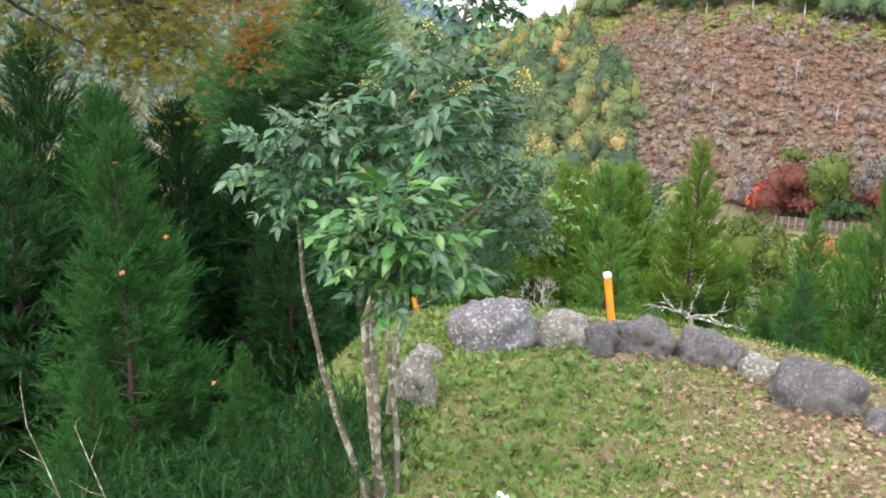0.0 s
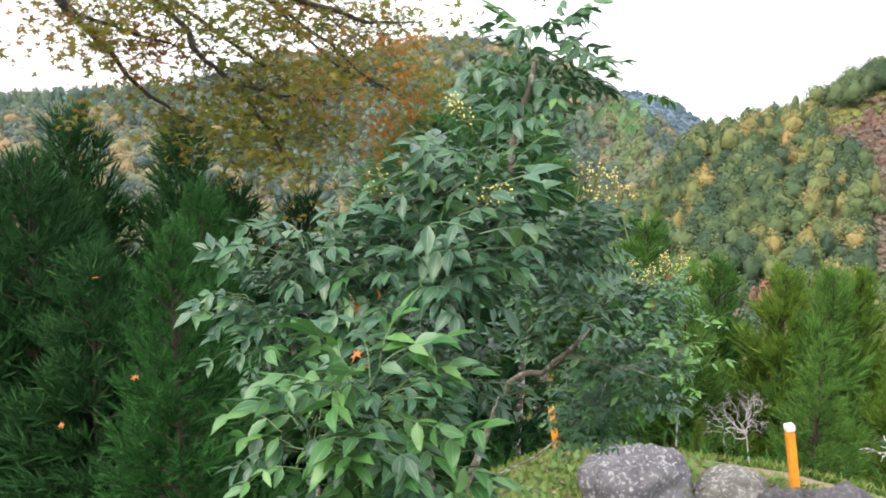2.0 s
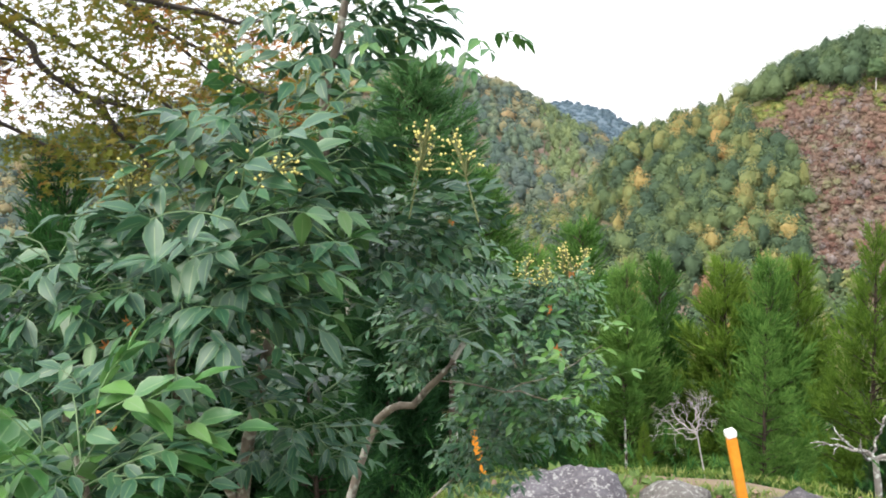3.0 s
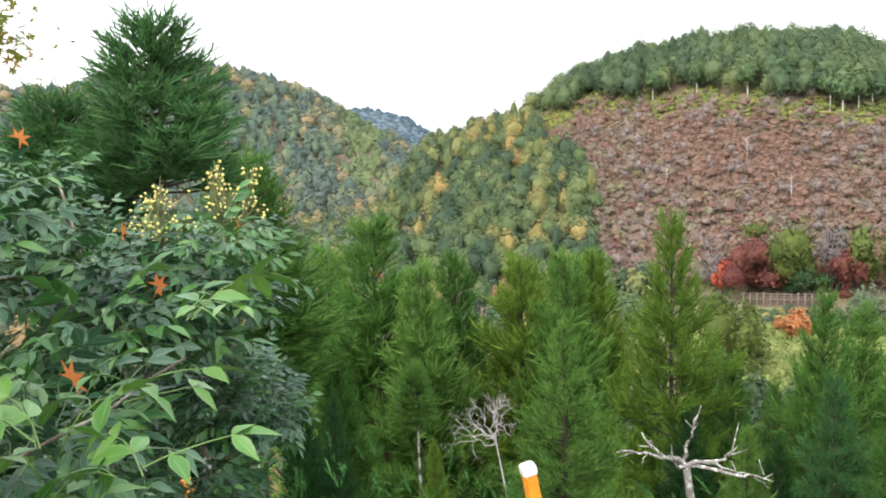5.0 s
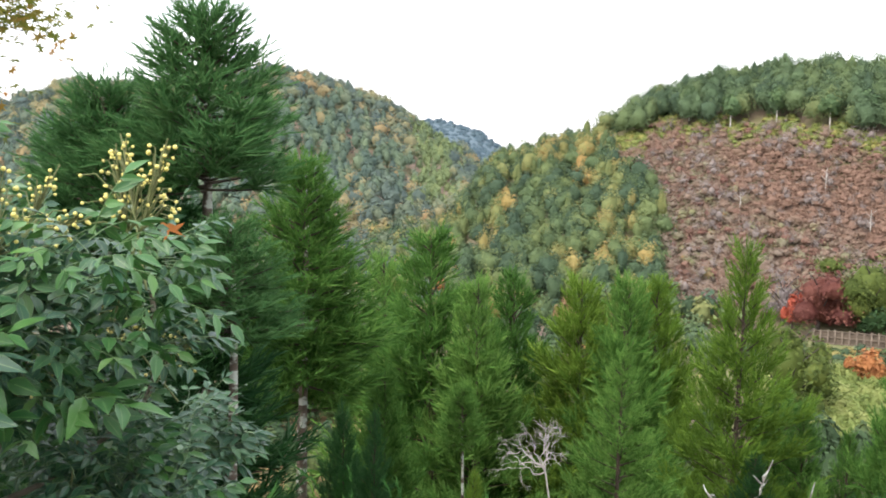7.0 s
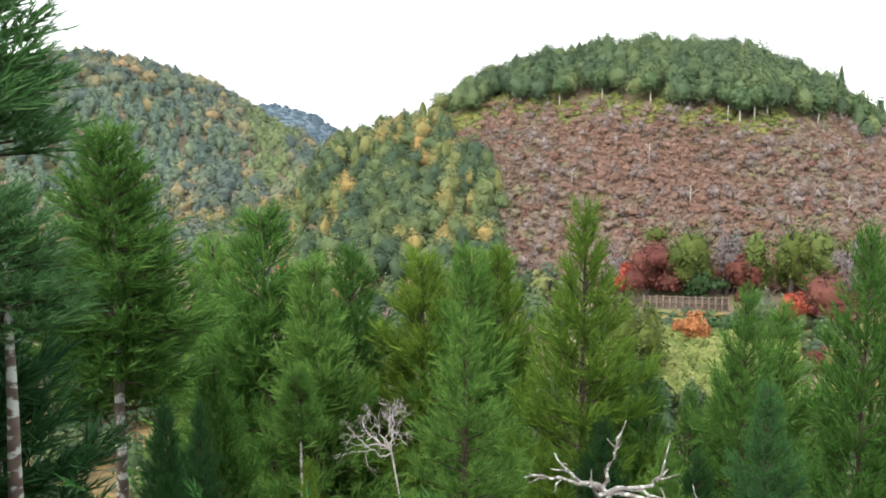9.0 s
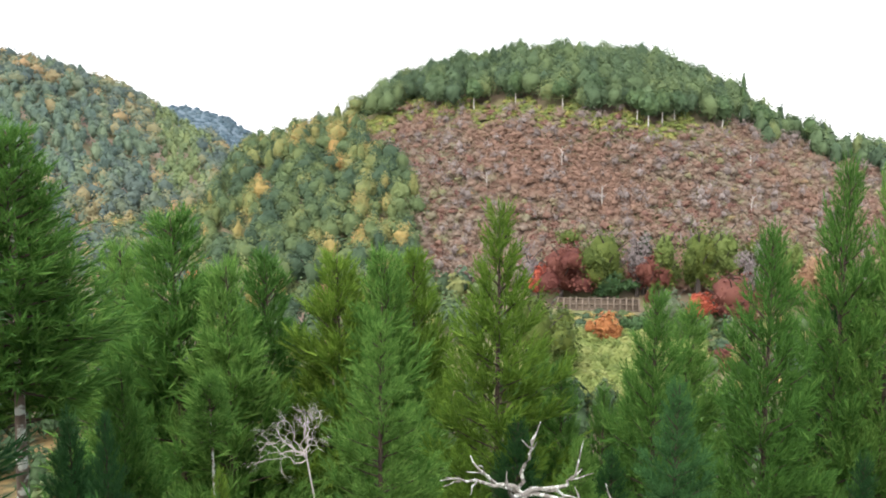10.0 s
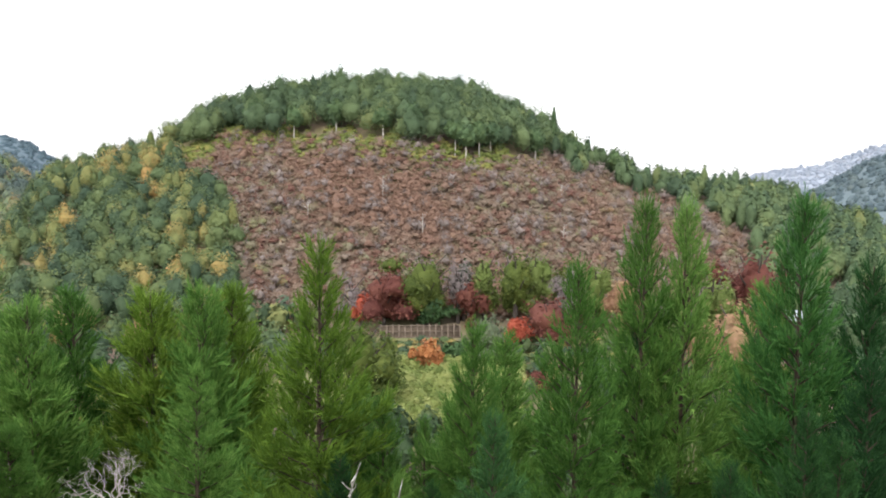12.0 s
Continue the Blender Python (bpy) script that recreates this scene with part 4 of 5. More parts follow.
# ---- rocks along the terrace edge ----
def rock(name, x, y, z, size, turn, mat, label, seed, rough=0.2):
    """A weathered boulder: a lumpy, partly flattened block sunk in the turf."""
    bm = bmesh.new()
    bmesh.ops.create_icosphere(bm, subdivisions=4, radius=1)
    o = Vector((seed * 3.7, seed * 1.3, seed * 2.1))
    for v in bm.verts:
        d = v.co.normalized()
        box = max(abs(d.x), abs(d.y), abs(d.z))
        k = 0.72 + 0.22 / box
        crease = abs(noise.noise(d * 2.1 + o * 2))
        k *= 1 + rough * (1.7 * noise.noise(d * 1.3 + o) + 0.6 * noise.noise(d * 3.4 + o) - 1.1 * crease + 0.25 * noise.noise(d * 9 + o) + 0.14 * noise.noise(d * 19 + o))
        v.co = Vector((d.x * size[0], d.y * size[1], d.z * size[2])) * k
    me = bpy.data.meshes.new(name)
    bm.to_mesh(me)
    bm.free()
    me.polygons.foreach_set("use_smooth", np.ones(len(me.polygons), bool))
    me.materials.append(mat)
    ob = tagged(new(name, me), label, "rock", "rocks edging the terrace")
    ob.matrix_world = pose(x, y, z, 0, 0, turn)
    return ob


rock("boulder", -0.61, 4.92, -0.06, (0.27, 0.21, 0.225), 22, M_rock, "rounded grey boulder blotched with pale lichen", 1, 0.17)
rock("edging_stone", -0.2, 5.05, -0.08, (0.22, 0.14, 0.13), 12, M_rock_flat, "low flat-topped pale edging stone", 2)
rock("edging_stone", 0.01, 4.95, -0.07, (0.1, 0.1, 0.16), 5, M_rock_dark, "narrow upright edging stone", 3, 0.25)
rock("edging_stone", 0.23, 5.08, -0.08, (0.23, 0.13, 0.15), -5, M_rock_dark, "long grey edging stone with a smooth top", 4, 0.22)
rock("edging_stone", 0.645, 4.98, -0.1, (0.19, 0.15, 0.17), -38, M_rock_dark, "sloping grey stone with a dark cracked face", 5, 0.26)
rock("edging_stone", 0.86, 4.76, -0.12, (0.13, 0.12, 0.14), -35, M_rock_flat, "small pale stone set low in the turf", 6)
rock("boulder", 1.07, 4.42, -0.06, (0.235, 0.17, 0.2), -26, M_rock_dark, "blocky dark grey boulder on the lawn edge", 7, 0.22)
rock("edging_stone", 1.34, 4.22, -0.08, (0.11, 0.1, 0.11), 10, M_rock_dark, "small dark stone beside the boulder", 8)
rock("edging_stone", -0.84, 3.95, -0.05, (0.1, 0.11, 0.19), 30, M_rock_flat, "pale grey stone beside the shrub stems", 9)
rock("edging_stone", -0.92, 4.5, -0.1, (0.1, 0.09, 0.1), 60, M_rock_flat, "small pale stone in the grass", 10)


# ---- boundary stakes ----
def plain_paint(name, colour, rough):
    def build(n, l, p):
        f = noise_tex(n, l, 30, 5)
        c = ramp(n, l, f, [(0.2, tuple(v * 0.7 for v in colour)), (0.6, colour), (0.9, tuple(min(1, v * 1.15) for v in colour))])
        l.new(c, p.inputs["Base Color"])
        p.inputs["Roughness"].default_value = rough
    return material(name, build)


M_stake = plain_paint("orange_plastic", (0.78, 0.29, 0.02), 0.5)
M_cap = plain_paint("white_plastic", (0.8, 0.8, 0.78), 0.5)


def square_bar(w, z0, z1, bevel):
    bm = bmesh.new()
    bmesh.ops.create_cube(bm, size=1)
    for v in bm.verts:
        v.co = Vector((v.co.x * w, v.co.y * w, z0 + (v.co.z + 0.5) * (z1 - z0)))
    bmesh.ops.bevel(bm, geom=bm.edges[:], offset=bevel, segments=2, affect="EDGES")
    return bm


def stake(x, y, z, h, lean, capped, label):
    ob = empty_thing("boundary_stake", (x, y, z), label, "stake", "boundary stakes")
    ob.rotation_euler = (radians(lean[0]), radians(lean[1]), radians(25))
    for name, z0, z1, w, mat in (("shaft", -0.2, h - (0.03 if capped else 0), 0.036, M_stake),) + ((("cap", h - 0.03, h, 0.04, M_cap),) if capped else ()):
        bm = square_bar(w, z0, z1, 0.004)
        me = bpy.data.meshes.new(name)
        bm.to_mesh(me)
        bm.free()
        me.materials.append(mat)
        child(name, me, ob, "white cap" if name == "cap" else "")


stake(0.06, 5.04, 0.04, 0.3, (0, -10), True, "orange plastic boundary stake with a white cap between edging stones")
stake(-1.2, 5.6, -0.27, 0.31, (3, -10), False, "orange plastic boundary stake without a cap behind the shrub")


# ---- dead snag and leafless shrub on the slope ----
def branching(r, start, way, length, radius, depth, out, spread=0.7, bend=0.05):
    end = start + way * length
    pts = wander(start, end, 6, length * bend, r)
    out.append(tube(pts, np.linspace(radius, radius * 0.55, 6), 6 if depth > 1 else 4))
    if depth:
        for k in range(r.integers(2, 4)):
            d = way + r.normal(size=3) * spread
            d /= np.linalg.norm(d)
            branching(r, pts[r.integers(3, 6)], d, length * r.uniform(0.5, 0.75), radius * 0.5, depth - 1, out, spread, bend)


def build_snag():
    r = np.random.default_rng(9)
    ob = empty_thing("dead_shrub", (0.85, 7.95, float(ground_z(0.85, 7.95))), "grey lichen-crusted dead shrub with forked bare branches", "dead shrub")
    base = np.array(ob.location)
    fork = np.array([0.78, 7.99, -0.86])
    v, f = tube(wander((0, 0, -0.1), fork - base, 7, 0.03, r), np.linspace(0.034, 0.022, 7), 8)
    child("trunk", mesh_from("trunk", v, f, M_dead, True), ob)
    limbs = [((0.59, 8.01, -0.80), (0.37, 8.02, -0.79)), ((0.62, 8.0, -0.78), (0.52, 8.02, -0.66)), ((0.79, 7.99, -0.70), (0.85, 7.98, -0.52)),
             ((0.95, 7.97, -0.83), (1.12, 7.94, -0.90)), ((1.0, 7.96, -0.80), (1.07, 7.95, -0.71)), ((1.1, 7.9, -0.88), (1.26, 7.9, -0.86)), ((0.7, 7.8, -0.78), (0.66, 7.7, -0.66))]
    for a, b in limbs:
        out = []
        a, b = np.array(a) - base, np.array(b) - base
        out.append(tube(wander(fork - base, a, 5, 0.012, r), np.linspace(0.014, 0.009, 5), 6))
        out.append(tube(wander(a, b, 6, 0.01, r), np.linspace(0.0085, 0.003, 6), 5))
        for k in range(3):
            s = a + (b - a) * r.uniform(0.1, 0.7)
            d = (b - a) / np.linalg.norm(b - a) + r.normal(size=3) * 0.8
            out.append(tube(wander(s, s + d * 0.06, 4, 0.006, r), np.linspace(0.006, 0.002, 4), 4))
        v, f = joined(out)
        child("limb", mesh_from("limb", v, f, M_dead, True), ob)


def build_bare_shrub():
    r = np.random.default_rng(4)
    x, y = -0.98, 14.3
    ob = empty_thing("bare_shrub", (x, y, float(ground_z(x, y))), "bleached leafless shrub with fine tangled twigs", "shrub")
    top = -3.12 - ob.location.z
    v, f = tube(np.concatenate([wander((0, 0, 0), (0.16, 0, top * 0.45), 4, 0.03, r)[:-1], wander((0.16, 0, top * 0.45), (0, 0, top), 4, 0.03, r)]), np.linspace(0.016, 0.011, 7), 6)
    child("trunk", mesh_from("trunk", v, f, M_bare, True), ob)
    for way in ((-1.0, 0, 0.35), (-0.9, 0.1, 0.7), (0.1, 0, 1), (0.3, 0.1, 1), (-0.8, -0.2, 0.5), (-0.1, 0.2, 1), (-0.4, -0.1, 1), (-1.0, 0.2, 0.1), (0.2, -0.2, 0.8)):
        out = []
        branching(r, np.array([0, 0, top]), np.array(way) / np.linalg.norm(way), 0.36, 0.009, 4, out, 0.6, 0.09)
        v, f = joined(out)
        child("limb", mesh_from("limb", v, f, M_bare, True), ob)


build_snag()
build_bare_shrub()


# ---- nandina shrub ----
def leaf_material(name, stops, rim):
    def build(n, l, p):
        g, o = n.new("ShaderNodeNewGeometry"), n.new("ShaderNodeObjectInfo")
        a = n.new("ShaderNodeMath")
        a.operation = "MULTIPLY_ADD"
        a.inputs[1].default_value = 0.5
        l.new(g.outputs["Random Per Island"], a.inputs[0])
        b = n.new("ShaderNodeMath")
        b.operation = "MULTIPLY"
        b.inputs[1].default_value = 0.5
        l.new(o.outputs["Random"], b.inputs[0])
        l.new(b.outputs[0], a.inputs[2])
        c = ramp(n, l, a.outputs[0], stops)
        u = n.new("ShaderNodeUVMap")
        s = n.new("ShaderNodeSeparateXYZ")
        l.new(u.outputs[0], s.inputs[0])
        vein = ramp(n, l, s.outputs[0], [(0.0, (1, 1, 1)), (0.1, (0, 0, 0)), (0.78, (0, 0, 0)), (1.0, (0.7, 0.7, 0.7))])
        c = blend(n, l, vein, c, rim)
        l.new(c, p.inputs["Base Color"])
        p.inputs["Roughness"].default_value = 0.4
        p.inputs["Specular IOR Level"].default_value = 0.55
        t, m = n.new("ShaderNodeBsdfTranslucent"), n.new("ShaderNodeMixShader")
        l.new(c, t.inputs["Color"])
        m.inputs[0].default_value = 0.15
        l.new(p.outputs[0], m.inputs[1])
        l.new(t.outputs[0], m.inputs[2])
        l.new(m.outputs[0], n["Material Output"].inputs["Surface"])
    return material(name, build)


M_nandina = leaf_material("nandina_leaf", [(0.0, (0.014, 0.055, 0.031)), (0.5, (0.028, 0.092, 0.045)), (0.85, (0.052, 0.14, 0.045)), (1.0, (0.12, 0.23, 0.055))], (0.13, 0.21, 0.09))
M_nandina_new = leaf_material("nandina_leaf_fresh", [(0.0, (0.02, 0.082, 0.022)), (0.6, (0.042, 0.14, 0.03)), (1.0, (0.10, 0.225, 0.045))], (0.12, 0.22, 0.075))
M_nandina_young = leaf_material("nandina_leaf_young", [(0.0, (0.03, 0.12, 0.02)), (0.5, (0.065, 0.185, 0.028)), (1.0, (0.12, 0.26, 0.04))], (0.16, 0.28, 0.075))
M_berry = plain_paint("pale_berry", (0.68, 0.6, 0.17), 0.35)
M_stalk = plain_paint("berry_stalk", (0.13, 0.15, 0.05), 0.7)


def leaflet(length, width, cup):
    """A lance-shaped leaflet along y, folded along its midrib: vertices, triangles, and how far each vertex lies from the midrib."""
    s = [0.0, 0.22, 0.45, 0.7, 1.0]
    w = [0.05, 0.8, 1.0, 0.6, 0.0]
    v, u, f = [], [], []
    for a, b in zip(s, w):
        sag = -0.16 * a * a * length
        v += [(0, a * length, sag), (-b * width / 2, a * length, sag + cup * b * width), (b * width / 2, a * length, sag + cup * b * width)]
        u += [0.0, 1.0, 1.0]
    for i in range(4):
        k = 3 * i
        f += [(k, k + 3, k + 1), (k + 1, k + 3, k + 4), (k, k + 2, k + 3), (k + 2, k + 5, k + 3)]
    return np.array(v), np.array(f), np.array(u)


def spray(r, length, pairs, leaf, wide=0.36):
    """A feather-shaped compound leaf along y: a thin stalk with leaflets in pairs and one at the tip."""
    vs, fs, us, n = [], [], [], 0
    def put(v, f, u):
        nonlocal n
        vs.append(v)
        fs.append(f + n)
        us.append(u)
        n += len(v)
    def stalk_at(s):
        return np.array([0.02 * math.sin(3 * s), s * length, 0.06 * s - 0.22 * length * s * s * 2])
    pts = [stalk_at(s) for s in np.linspace(0, 1, 5)]
    v, q = tube(pts, np.linspace(0.0016, 0.0008, 5), 3)
    f = np.concatenate([q[:, [0, 1, 2]], q[:, [0, 2, 3]]])
    put(v, f, np.zeros(len(v)))
    spots = [(0.3 + 0.62 * k / max(1, pairs - 1), side) for k in range(pairs) for side in (-1, 1)] + [(1.0, 0)]
    for s, side in spots:
        ll = leaf * r.uniform(0.8, 1.15)
        v, f, u = leaflet(ll, ll * wide * r.uniform(0.9, 1.12), 0.16)
        e = Euler((r.normal() * 0.25 - 0.4, r.normal() * 0.3, -side * r.uniform(0.7, 1.1) + r.normal() * 0.12))
        m = np.array(e.to_matrix())
        put(v @ m.T + stalk_at(s), f, u)
    return np.concatenate(vs), np.concatenate(fs), np.concatenate(us)


def leaf_mesh(name, v, f, u, mat):
    me = mesh_from(name, v, f, mat, True)
    uv = me.uv_layers.new(name="UVMap")
    per = np.zeros((len(f) * 3, 2), np.float32)
    per[:, 0] = u[np.asarray(f).ravel()]
    uv.data.foreach_set("uv", per.ravel())
    return me


def build_nandina():
    r = np.random.default_rng(17)
    base = np.array([-0.76, 2.92, -0.02])
    ob = empty_thing("nandina_shrub", base, "evergreen nandina shrub with glossy feathery leaves and pale berries", "shrub")
    # slender stems from the root, as lines of way points with their thickness at both ends
    stems = [
        ("slender fissured brown stem", 0.014, 0.006, [(-0.78, 2.90, -0.05), (-0.85, 2.84, 0.22), (-0.93, 2.78, 0.55), (-0.97, 2.72, 0.85), (-0.98, 2.66, 1.18)]),
        ("slender fissured brown stem", 0.017, 0.007, [(-0.76, 2.92, -0.05), (-0.78, 2.90, 0.3), (-0.80, 2.86, 0.7), (-0.72, 2.86, 1.02), (-0.66, 2.86, 1.2), (-0.56, 2.85, 1.4), (-0.51, 2.85, 1.62), (-0.48, 2.9, 1.8)]),
        ("slender fissured brown stem", 0.015, 0.006, [(-0.73, 2.93, -0.05), (-0.75, 2.86, 0.3), (-0.74, 2.74, 0.7), (-0.68, 2.55, 0.95), (-0.58, 2.3, 1.12)]),
        ("slender fissured brown stem", 0.012, 0.006, [(-0.70, 2.96, -0.05), (-0.72, 2.98, 0.35), (-0.74, 2.95, 0.75), (-0.78, 2.75, 1.1), (-0.72, 2.65, 1.35)]),
        ("bent brown side branch", 0.012, 0.006, [(-0.74, 2.98, 0.3), (-0.74, 3.16, 0.62), (-0.69, 3.3, 0.86), (-0.63, 3.27, 0.94), (-0.55, 3.25, 0.97), (-0.48, 3.22, 1.04), (-0.42, 3.24, 1.12)]),
        ("thin brown side branch", 0.0035, 0.003, [(-0.74, 3.16, 0.62), (-0.64, 3.5, 0.62), (-0.52, 3.7, 0.72), (-0.46, 3.78, 0.86), (-0.44, 3.85, 0.98)]),
        ("upright grey-brown stem", 0.0035, 0.003, [(-0.46, 3.78, 0.86), (-0.44, 3.9, 0.88), (-0.40, 3.99, 0.92), (-0.39, 4.01, 1.0), (-0.40, 4.02, 1.12)]),
        ("upright grey-brown stem", 0.0035, 0.0025, [(-0.46, 3.78, 0.86), (-0.53, 3.92, 0.95), (-0.62, 4.0, 1.05), (-0.68, 4.03, 1.2)]),
        ("thin side shoot", 0.0016, 0.001, [(-0.48, 3.22, 1.04), (-0.32, 3.2, 1.03), (-0.2, 3.22, 1.08), (-0.13, 3.27, 1.12)]),
        ("thin side shoot", 0.0016, 0.001, [(-0.32, 3.2, 1.03), (-0.22, 3.14, 1.04), (-0.14, 3.12, 1.06)])]
    for label, r0, r1, line in stems:
        pts = np.concatenate([wander(a, b, 4, 0.006, r)[:-1] for a, b in zip(line, line[1:])] + [[line[-1]]]) - base
        v, f = tube(pts, np.linspace(r0, r1, len(pts)), 8)
        child("stem", mesh_from("stem", v, f, M_stem, True), ob, label)
    meshes = []
    for k in range(14):
        big = k >= 9
        v, f, u = spray(r, r.uniform(0.10, 0.145), 2 + k % 3, r.uniform(0.06, 0.072) if big else r.uniform(0.042, 0.058), 0.42 if big else 0.4)
        meshes.append(leaf_mesh("leaf_spray", v, f, u, M_nandina_young if k > 11 else M_nandina_new if k in (7, 8, 10, 11) else M_nandina))
    DARK, FRESH, BROAD, BROAD_FRESH, YOUNG = (0, 1, 2, 3, 4, 5, 6), (7, 8), (9,), (10, 11), (12, 13)
    # centre, radius, sprays on the outside, sprays inside, their size, share of fresh green ones, narrow (0), broad (1) or young leaves (2)
    lobes = [((-0.48, 2.92, 1.76), 0.13, 24, 16, 0.9, 0.12, 0), ((-0.51, 2.83, 1.65), 0.06, 5, 3, 0.9, 0.1, 0), ((-0.54, 2.74, 1.52), 0.15, 22, 26, 1.0, 0.1, 0),
             ((-0.60, 2.62, 1.36), 0.19, 34, 50, 1.0, 0.12, 0), ((-0.48, 3.00, 1.34), 0.17, 34, 50, 0.75, 0.3, 0), ((-0.86, 2.61, 1.34), 0.14, 18, 24, 0.95, 0.1, 0),
             ((-1.03, 2.62, 1.26), 0.10, 11, 10, 0.95, 0.15, 0), ((-0.91, 2.55, 1.16), 0.12, 14, 18, 0.9, 0.12, 0), ((-0.67, 2.95, 1.02), 0.2, 10, 26, 0.8, 0.15, 0),
             ((-0.72, 2.66, 1.16), 0.15, 14, 26, 0.9, 0.15, 0),
             ((-0.53, 2.24, 1.2), 0.10, 20, 12, 0.85, 0.85, 1), ((-0.59, 2.16, 1.14), 0.08, 12, 6, 0.85, 0.9, 1), ((-0.46, 2.28, 1.1), 0.08, 13, 8, 0.85, 0.85, 1), ((-0.62, 2.3, 1.1), 0.1, 12, 10, 0.85, 0.7, 1), ((-0.52, 2.26, 1.02), 0.08, 9, 6, 0.85, 0.8, 1),
             ((-0.43, 3.21, 1.16), 0.06, 7, 3, 1.05, 0.15, 0), ((-0.41, 2.42, 1.5), 0.04, 3, 0, 1.1, 0.0, 1), ((-0.27, 2.95, 1.73), 0.04, 4, 0, 0.7, 1.0, 0), ((-0.44, 2.9, 1.88), 0.05, 6, 2, 0.8, 0.2, 0),
             ((-0.43, 3.2, 1.34), 0.12, 26, 30, 0.6, 0.4, 0), ((-0.41, 3.79, 1.05), 0.12, 18, 24, 0.7, 0.12, 0), ((-0.35, 3.92, 1.02), 0.05, 8, 4, 0.7, 0.2, 0),
             ((-0.62, 3.99, 1.09), 0.09, 18, 16, 0.6, 0.12, 0), ((-0.73, 4.06, 1.19), 0.06, 10, 6, 0.62, 0.25, 0), ((-0.39, 3.62, 1.04), 0.06, 8, 4, 0.75, 0.6, 1), ((-0.37, 3.76, 1.0), 0.04, 5, 2, 0.75, 0.7, 1),
             ((-0.43, 3.52, 0.92), 0.08, 10, 10, 0.85, 0.35, 1), ((-0.36, 3.89, 0.86), 0.08, 16, 20, 0.6, 0.1, 0), ((-0.30, 3.86, 0.86), 0.06, 12, 10, 0.55, 0.1, 0), ((-0.34, 3.74, 0.78), 0.07, 12, 12, 0.6, 0.15, 0), ((-0.45, 3.75, 1.04), 0.10, 12, 14, 0.85, 0.2, 0),
             ((-0.46, 3.98, 0.88), 0.13, 26, 34, 0.62, 0.12, 0), ((-0.47, 3.9, 1.08), 0.06, 10, 6, 0.7, 0.2, 0), ((-0.38, 3.99, 1.1), 0.05, 6, 2, 0.75, 0.2, 0), ((-0.45, 4.18, 0.8), 0.1, 20, 24, 0.6, 0.1, 0),
             ((-0.56, 3.85, 0.75), 0.17, 16, 34, 0.7, 0.1, 0), ((-0.5, 3.6, 0.72), 0.14, 8, 20, 0.75, 0.1, 0),
             ((-0.14, 3.28, 1.14), 0.03, 3, 0, 0.5, 1.0, 2), ((-0.2, 3.26, 1.09), 0.03, 3, 0, 0.5, 1.0, 2), ((-0.16, 3.13, 1.09), 0.025, 4, 0, 0.45, 1.0, 2), ((-0.11, 3.14, 1.08), 0.02, 3, 0, 0.42, 1.0, 2), ((-0.13, 3.13, 1.04), 0.025, 4, 0, 0.44, 1.0, 2), ((-0.33, 3.40, 1.0), 0.07, 10, 8, 0.6, 0.2, 0), ((-0.28, 3.38, 0.9), 0.07, 10, 8, 0.6, 0.2, 0),
             ((-0.3, 3.76, 1.14), 0.04, 5, 2, 0.6, 0.8, 0),
             ((-0.64, 3.6, 1.18), 0.1, 8, 10, 0.85, 0.1, 0), ((-0.67, 3.57, 1.08), 0.11, 8, 12, 0.85, 0.1, 0), ((-0.55, 3.62, 1.2), 0.08, 7, 8, 0.85, 0.15, 0), ((-0.63, 3.57, 0.97), 0.11, 8, 12, 0.85, 0.1, 0), ((-0.56, 3.6, 1.1), 0.08, 6, 8, 0.85, 0.15, 0),
             ((-0.29, 3.85, 1.09), 0.035, 4, 0, 0.6, 0.9, 0)]
    inner = []
    for c, rad, shell, core, big, fresh, broad in lobes:
        c = np.array(c)
        if c[1] > 3.5:
            big, fresh = big * 0.68, fresh + 0.15
        shell, core = (int(shell * 2.7), int(core * 3.6)) if c[1] > 3.5 else (int(shell * 1.35), int(core * 1.6))
        for k in range(shell + core):
            d = r.normal(size=3)
            d /= np.linalg.norm(d)
            d[2] = d[2] * 0.8 + 0.12
            p = c + d * rad * (r.uniform(0.4, 0.8) if k < shell else r.uniform(0.0, 0.7))
            young = r.random() < fresh
            kinds = YOUNG if broad == 2 and young else (BROAD_FRESH if young else BROAD) if broad and r.random() < 0.8 else (FRESH if young else DARK)
            which = kinds[r.integers(0, len(kinds))]
            yaw = math.atan2(-d[0], d[1]) + r.normal() * 0.5
            pitch = math.asin(max(-0.9, min(0.9, d[2]))) * 0.55 + r.normal() * 0.22 + 0.1
            m = pose(*(p - base), math.degrees(pitch), r.normal() * 16, math.degrees(yaw)) @ Matrix.Scale(big * r.uniform(0.8, 1.15), 4)
            if k < shell:
                child("leaf_spray", meshes[which], ob).matrix_local = m
            else:
                inner.append((which if which < 7 else int(r.integers(0, 7)), m))
    vs, fs, us, n = [], [], [], 0
    for which, m in inner:
        me = meshes[which]
        v = np.empty(len(me.vertices) * 3, np.float32)
        me.vertices.foreach_get("co", v)
        v = v.reshape(-1, 3) @ np.array(m.to_3x3()).T + np.array(m.translation)
        f = np.empty(len(me.loops), np.int32)
        me.loops.foreach_get("vertex_index", f)
        uv = np.empty(len(me.loops) * 2, np.float32)
        me.uv_layers[0].data.foreach_get("uv", uv)
        u = np.zeros(len(v))
        u[f] = uv[::2]
        vs.append(v)
        fs.append(f.reshape(-1, 3) + n)
        us.append(u)
        n += len(v)
    tagged(child("inner_leaves", leaf_mesh("inner_leaves", np.concatenate(vs), np.concatenate(fs), np.concatenate(us), M_nandina), ob), kind="stuff")
